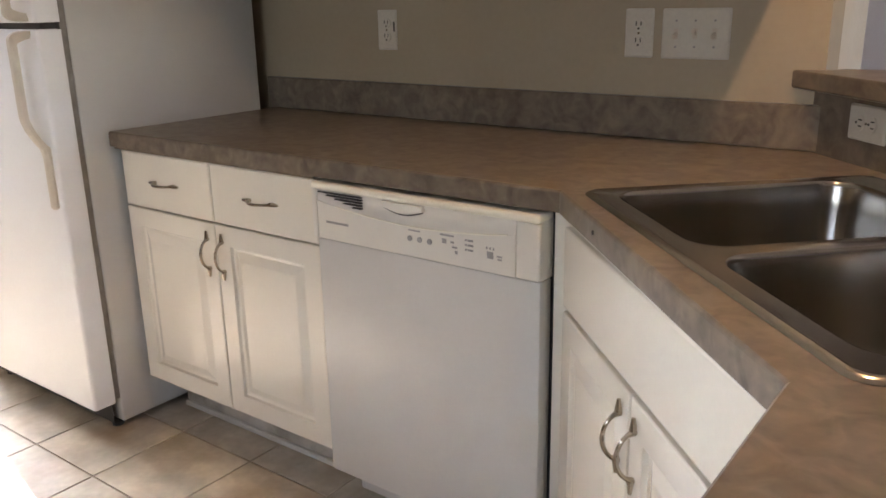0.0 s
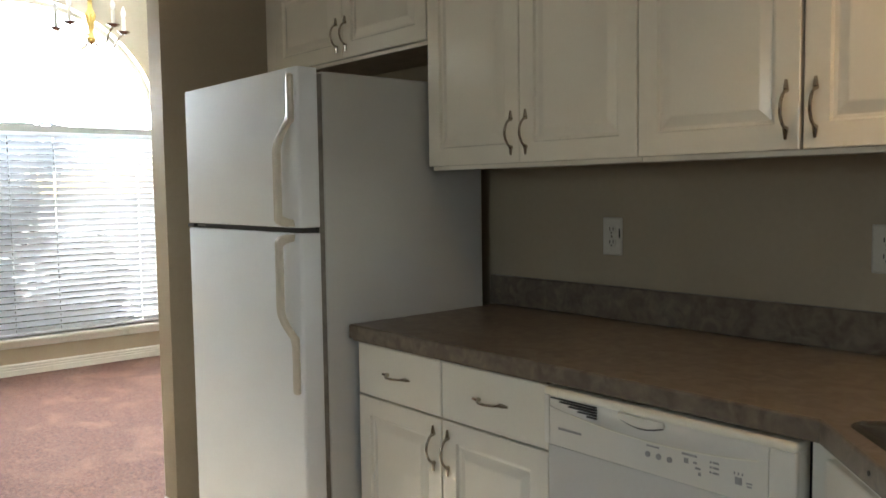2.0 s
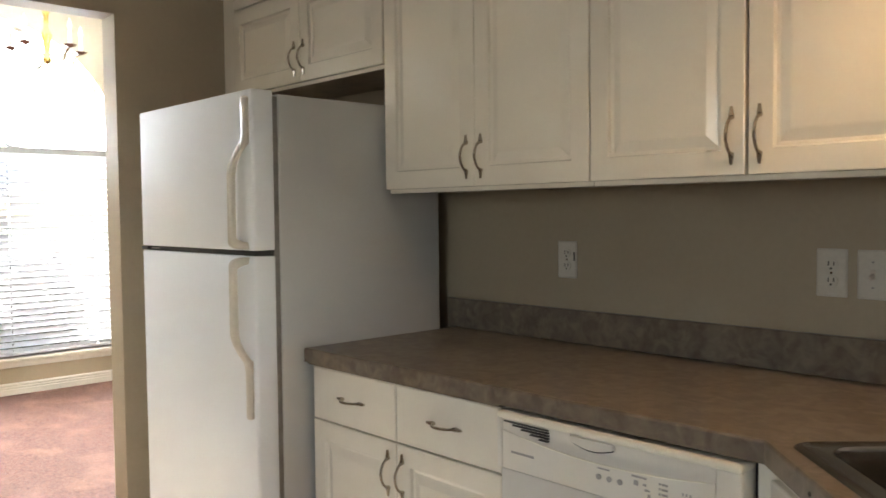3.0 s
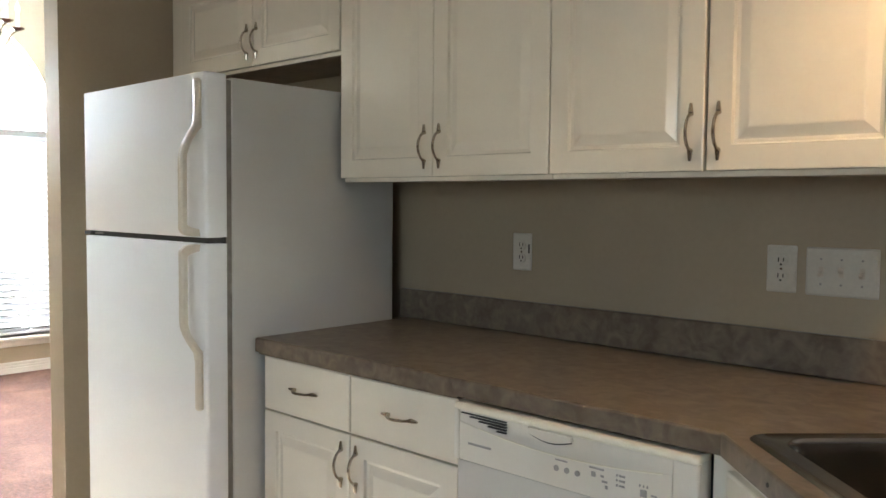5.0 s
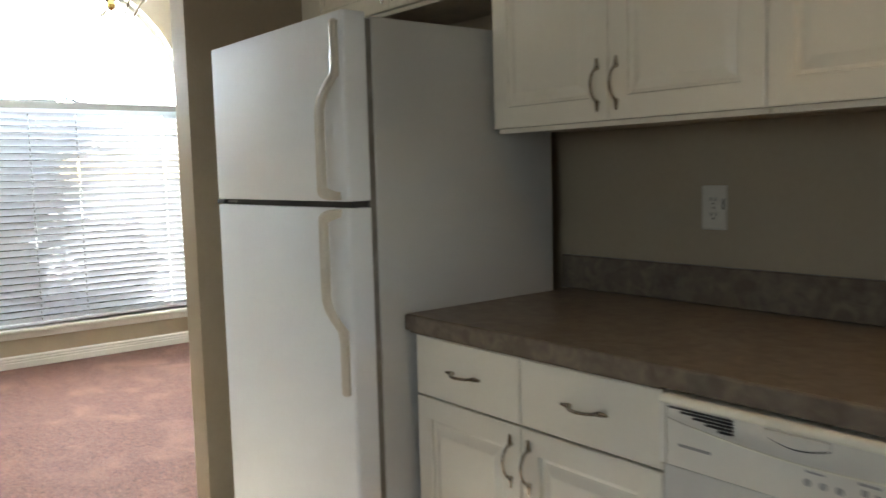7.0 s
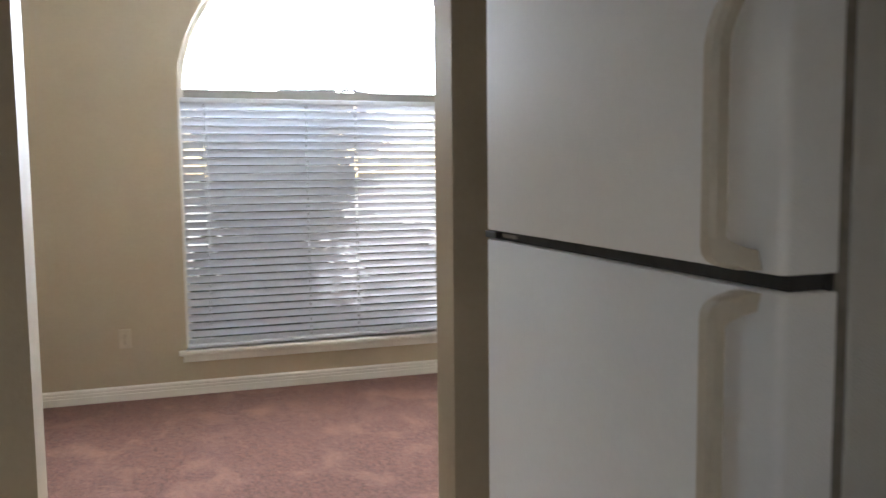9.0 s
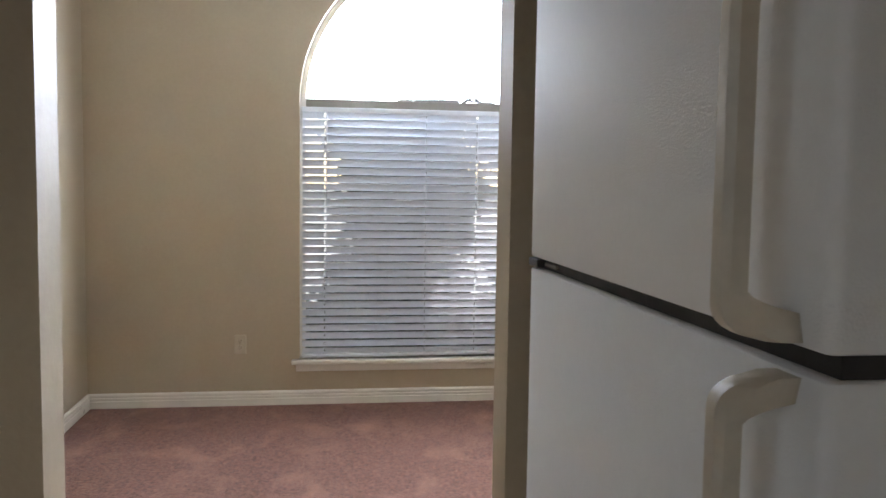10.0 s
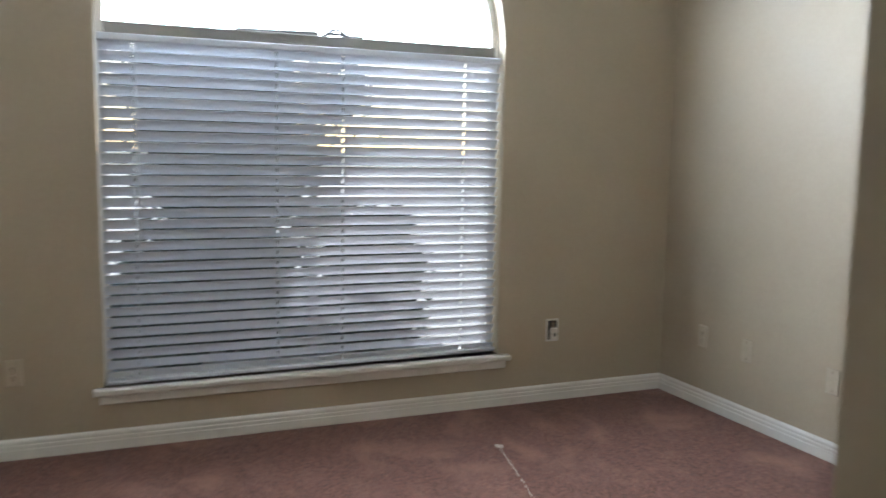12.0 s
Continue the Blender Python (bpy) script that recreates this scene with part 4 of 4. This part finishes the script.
    loft(bm, [[(x, -0.036, z) for x, z in ring], [(x, -0.0465, z) for x, z in ring], [(0.268 + (x - 0.268) * 0.96, -0.049, 0.834 + (z - 0.834) * 0.86) for x, z in ring]])
    part("latch_handle", bm, DPANEL, con, "bowed latch tab")
    bm = bmesh.new()
    tube([(0.217 + 0.105 * k / 12, -0.0440, 0.8305 - 0.011 * math.sin(math.pi * k / 12)) for k in range(13)], 0.0021, 6, bm)
    part("finger_slot", bm, SLOT, con, "dark line standing in for shade under the latch")
    for k in range(3):
        part("button", tube([(0.288 + k * 0.026, -0.0463, 0.772), (0.288 + k * 0.026, -0.0483, 0.772)], 0.0062, 10), GREYPRINT, con, "small grey round button")
    marks = [(0.30, 0.790, 0.030, 0.003), (0.385, 0.793, 0.034, 0.004), (0.378, 0.780, 0.010, 0.010), (0.398, 0.780, 0.008, 0.004), (0.404, 0.770, 0.012, 0.004), (0.408, 0.760, 0.006, 0.007),
             (0.432, 0.790, 0.004, 0.004), (0.443, 0.790, 0.013, 0.004), (0.432, 0.780, 0.004, 0.004), (0.443, 0.780, 0.013, 0.004), (0.432, 0.770, 0.004, 0.004), (0.443, 0.770, 0.013, 0.004),
             (0.482, 0.782, 0.003, 0.005), (0.490, 0.782, 0.003, 0.005), (0.498, 0.782, 0.003, 0.005), (0.490, 0.768, 0.014, 0.014), (0.512, 0.768, 0.012, 0.003), (0.512, 0.762, 0.010, 0.003)]
    for x, z, a, b in marks:
        part("marking", box(x - a / 2, -0.0474, z - b / 2, x + a / 2, -0.0464, z + b / 2), GREYPRINT, con)
    part("badge", box(0.045, -0.0474, 0.771, 0.112, -0.0464, 0.776), GREYPRINT, con, "small dark maker's mark bar")
    return d


dishwasher()


# ---- ceiling light over the sink ----
def ceiling_light():
    c = thing("ceiling_light", pose(2.97, -0.73, KZ), "small white dished ceiling downlight with a warm bulb", "ceiling light")
    part("base", lathe([(0.062, -0.0005), (0.062, -0.014), (0.055, -0.018), (0.02, -0.020)], 24), TRIM, c, smooth=True)
    # Unseen shade, added to keep bulb light off the upper cabinet doors.
    part("shade", lathe([(0.022, -0.021), (0.055, -0.040), (0.085, -0.085), (0.098, -0.163), (0.095, -0.164), (0.082, -0.087), (0.053, -0.044), (0.022, -0.025)], 28), TRIM, c, "added dished metal shade that narrows the light of the bulb", smooth=True)
    part("socket", lathe([(0.018, -0.0255), (0.018, -0.060), (0.012, -0.064)], 14), CANDLE, c, smooth=True)
    return c


ceiling_light()


# ---- added unseen window behind the walker ----
def added_south_window():
    d = tagged(new("window_3"), "added white framed sliding window behind the walker, out of view", "window", kind="structure")
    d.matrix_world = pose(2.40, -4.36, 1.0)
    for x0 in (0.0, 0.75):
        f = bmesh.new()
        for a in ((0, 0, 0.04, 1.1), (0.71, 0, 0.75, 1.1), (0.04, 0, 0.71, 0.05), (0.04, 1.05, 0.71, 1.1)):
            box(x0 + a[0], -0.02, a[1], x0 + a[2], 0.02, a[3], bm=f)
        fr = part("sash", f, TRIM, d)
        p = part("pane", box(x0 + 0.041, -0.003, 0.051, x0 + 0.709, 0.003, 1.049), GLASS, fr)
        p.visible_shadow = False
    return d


added_south_window()


# added window, out of view, around the living room fill light
def added_living_window():
    d = tagged(new("window_2"), "added white framed living room window, out of view", "window", kind="structure")
    d.matrix_world = pose(7.06, 0.45, 0.85)
    f = bmesh.new()
    for a in ((0, 0, 0.05, 1.3), (1.65, 0, 1.7, 1.3), (0.05, 0, 1.65, 0.05), (0.05, 1.25, 1.65, 1.3), (0.83, 0.05, 0.87, 1.25)):
        box(-0.02, a[0], a[1], 0.02, a[2], a[3], bm=f)
    part("window_frame", f, TRIM, d)
    for y0, y1 in ((0.05, 0.83), (0.87, 1.65)):
        p = part("pane", box(-0.003, y0, 0.05, 0.003, y1, 1.25), GLASS, d)
        p.visible_shadow = False


added_living_window()


# ---- outdoors ----
obj("ground", box(-400, -400, -0.5, 400, 400, -0.25), GRASS, None, "mown lawn outside", kind="structure", category="ground")
# Pale ground added as a bright backdrop for the gaps between slats.
obj("walk", box(-60, -60, -0.249, -4.2, 60, -0.215), PATH_M, None, "pale concrete court added outside to brighten the gaps of the blind", kind="structure", category="pavement")


def shrub(name, m, height, radius, count, seed, label, trunk=0.25):
    r = random.Random(seed)
    s = thing(name, m, label, "shrub" if height < 2.5 else "tree")
    bm = bmesh.new()
    tube([(0, 0, 0), (0.03, 0.02, height * trunk), (0.06, -0.02, height * 0.7)], [0.09, 0.06, 0.02], 7, bm)
    for k in range(7):
        a = 2 * math.pi * k / 7 + r.random()
        h0 = height * (trunk + (0.8 - trunk) * k / 7)
        tube([(0.03, 0, h0), (radius * 0.4 * math.cos(a), radius * 0.4 * math.sin(a), h0 + height * 0.15), (radius * 0.75 * math.cos(a), radius * 0.75 * math.sin(a), h0 + height * 0.25)], [0.03, 0.02, 0.006], 5, bm)
    part("trunk", bm, BARK, s)
    verts, faces = [], []
    clumps = [(r.gauss(0, radius * 0.42), r.gauss(0, radius * 0.42), height * (trunk + (1 - trunk) * r.random() ** 0.8), radius * r.uniform(0.18, 0.38)) for _ in range(64)]
    for k in range(count):
        cx, cy, cz, cr = clumps[k % len(clumps)]
        p = Vector((cx + r.gauss(0, cr * 0.6), cy + r.gauss(0, cr * 0.6), cz + r.gauss(0, cr * 0.5)))
        e = Euler((r.uniform(-1, 1), r.uniform(-1, 1), r.uniform(0, 6.3))).to_matrix()
        L, W = r.uniform(0.05, 0.09), r.uniform(0.02, 0.04)
        i = len(verts)
        for q in ((-L, 0, 0), (0, -W, 0.008), (L, 0, -0.01), (0, W, 0.008)):
            verts.append(tuple(p + e @ Vector(q)))
        faces.append((i, i + 1, i + 2, i + 3))
    me = bpy.data.meshes.new("crown")
    me.from_pydata(verts, [], faces)
    me.materials.append(LEAF)
    o = new("crown", me)
    o.parent = s
    return s


shrub("garden_tree", pose(-6.6, -0.33, -0.215), 3.52, 0.80, 28000, 3, "dense leafy young tree outside the dining window", 0.10)
shrub("garden_shrub", pose(-6.4, 0.80, -0.215), 0.95, 0.42, 7000, 5, "rounded green shrub outside the dining window", 0.1)
low = shrub("hedge_shrub", pose(-6.0, -0.95, -0.215), 0.40, 0.5, 4000, 11, "low dense hedge shrub outside the dining window", 0.05)
for x, y, turn in ((-6.05, -0.15, 70), (-5.95, 0.7, 200)):
    copy_thing(low, pose(x, y, -0.215, 0, 0, turn))


# ---- floor tiles ----
def floor_tiles():
    p = 0.3035
    t = 0.2985
    bm = bmesh.new()
    h = t / 2
    loft(bm, [[(-h, -h, -0.004), (h, -h, -0.004), (h, h, -0.004), (-h, h, -0.004)], [(-h, -h, -0.001), (h, -h, -0.001), (h, h, -0.001), (-h, h, -0.001)],
              [(-h + 0.001, -h + 0.001, 0.0), (h - 0.001, -h + 0.001, 0.0), (h - 0.001, h - 0.001, 0.0), (-h + 0.001, h - 0.001, 0.0)]], cap0=False)
    first = obj("tile", bm, TILE, kitchen_floor)
    cells = [(i, j) for i in range(12) for j in range(15)]
    x0, y0 = 1.19 - 4 * p + p / 2, -0.625 + p / 2 + 2 * p
    placed = False
    for i, j in cells:
        x, y = x0 + i * p, y0 - j * p
        if not (-0.05 + h < x < 3.829 - h and -4.3 + h < y < 0.119 - h):
            continue
        if placed:
            o = first.copy()
            scene.collection.objects.link(o)
            o.parent = kitchen_floor
        else:
            o, placed = first, True
        o.location = (x, y, 0.0)
    return first


floor_tiles()
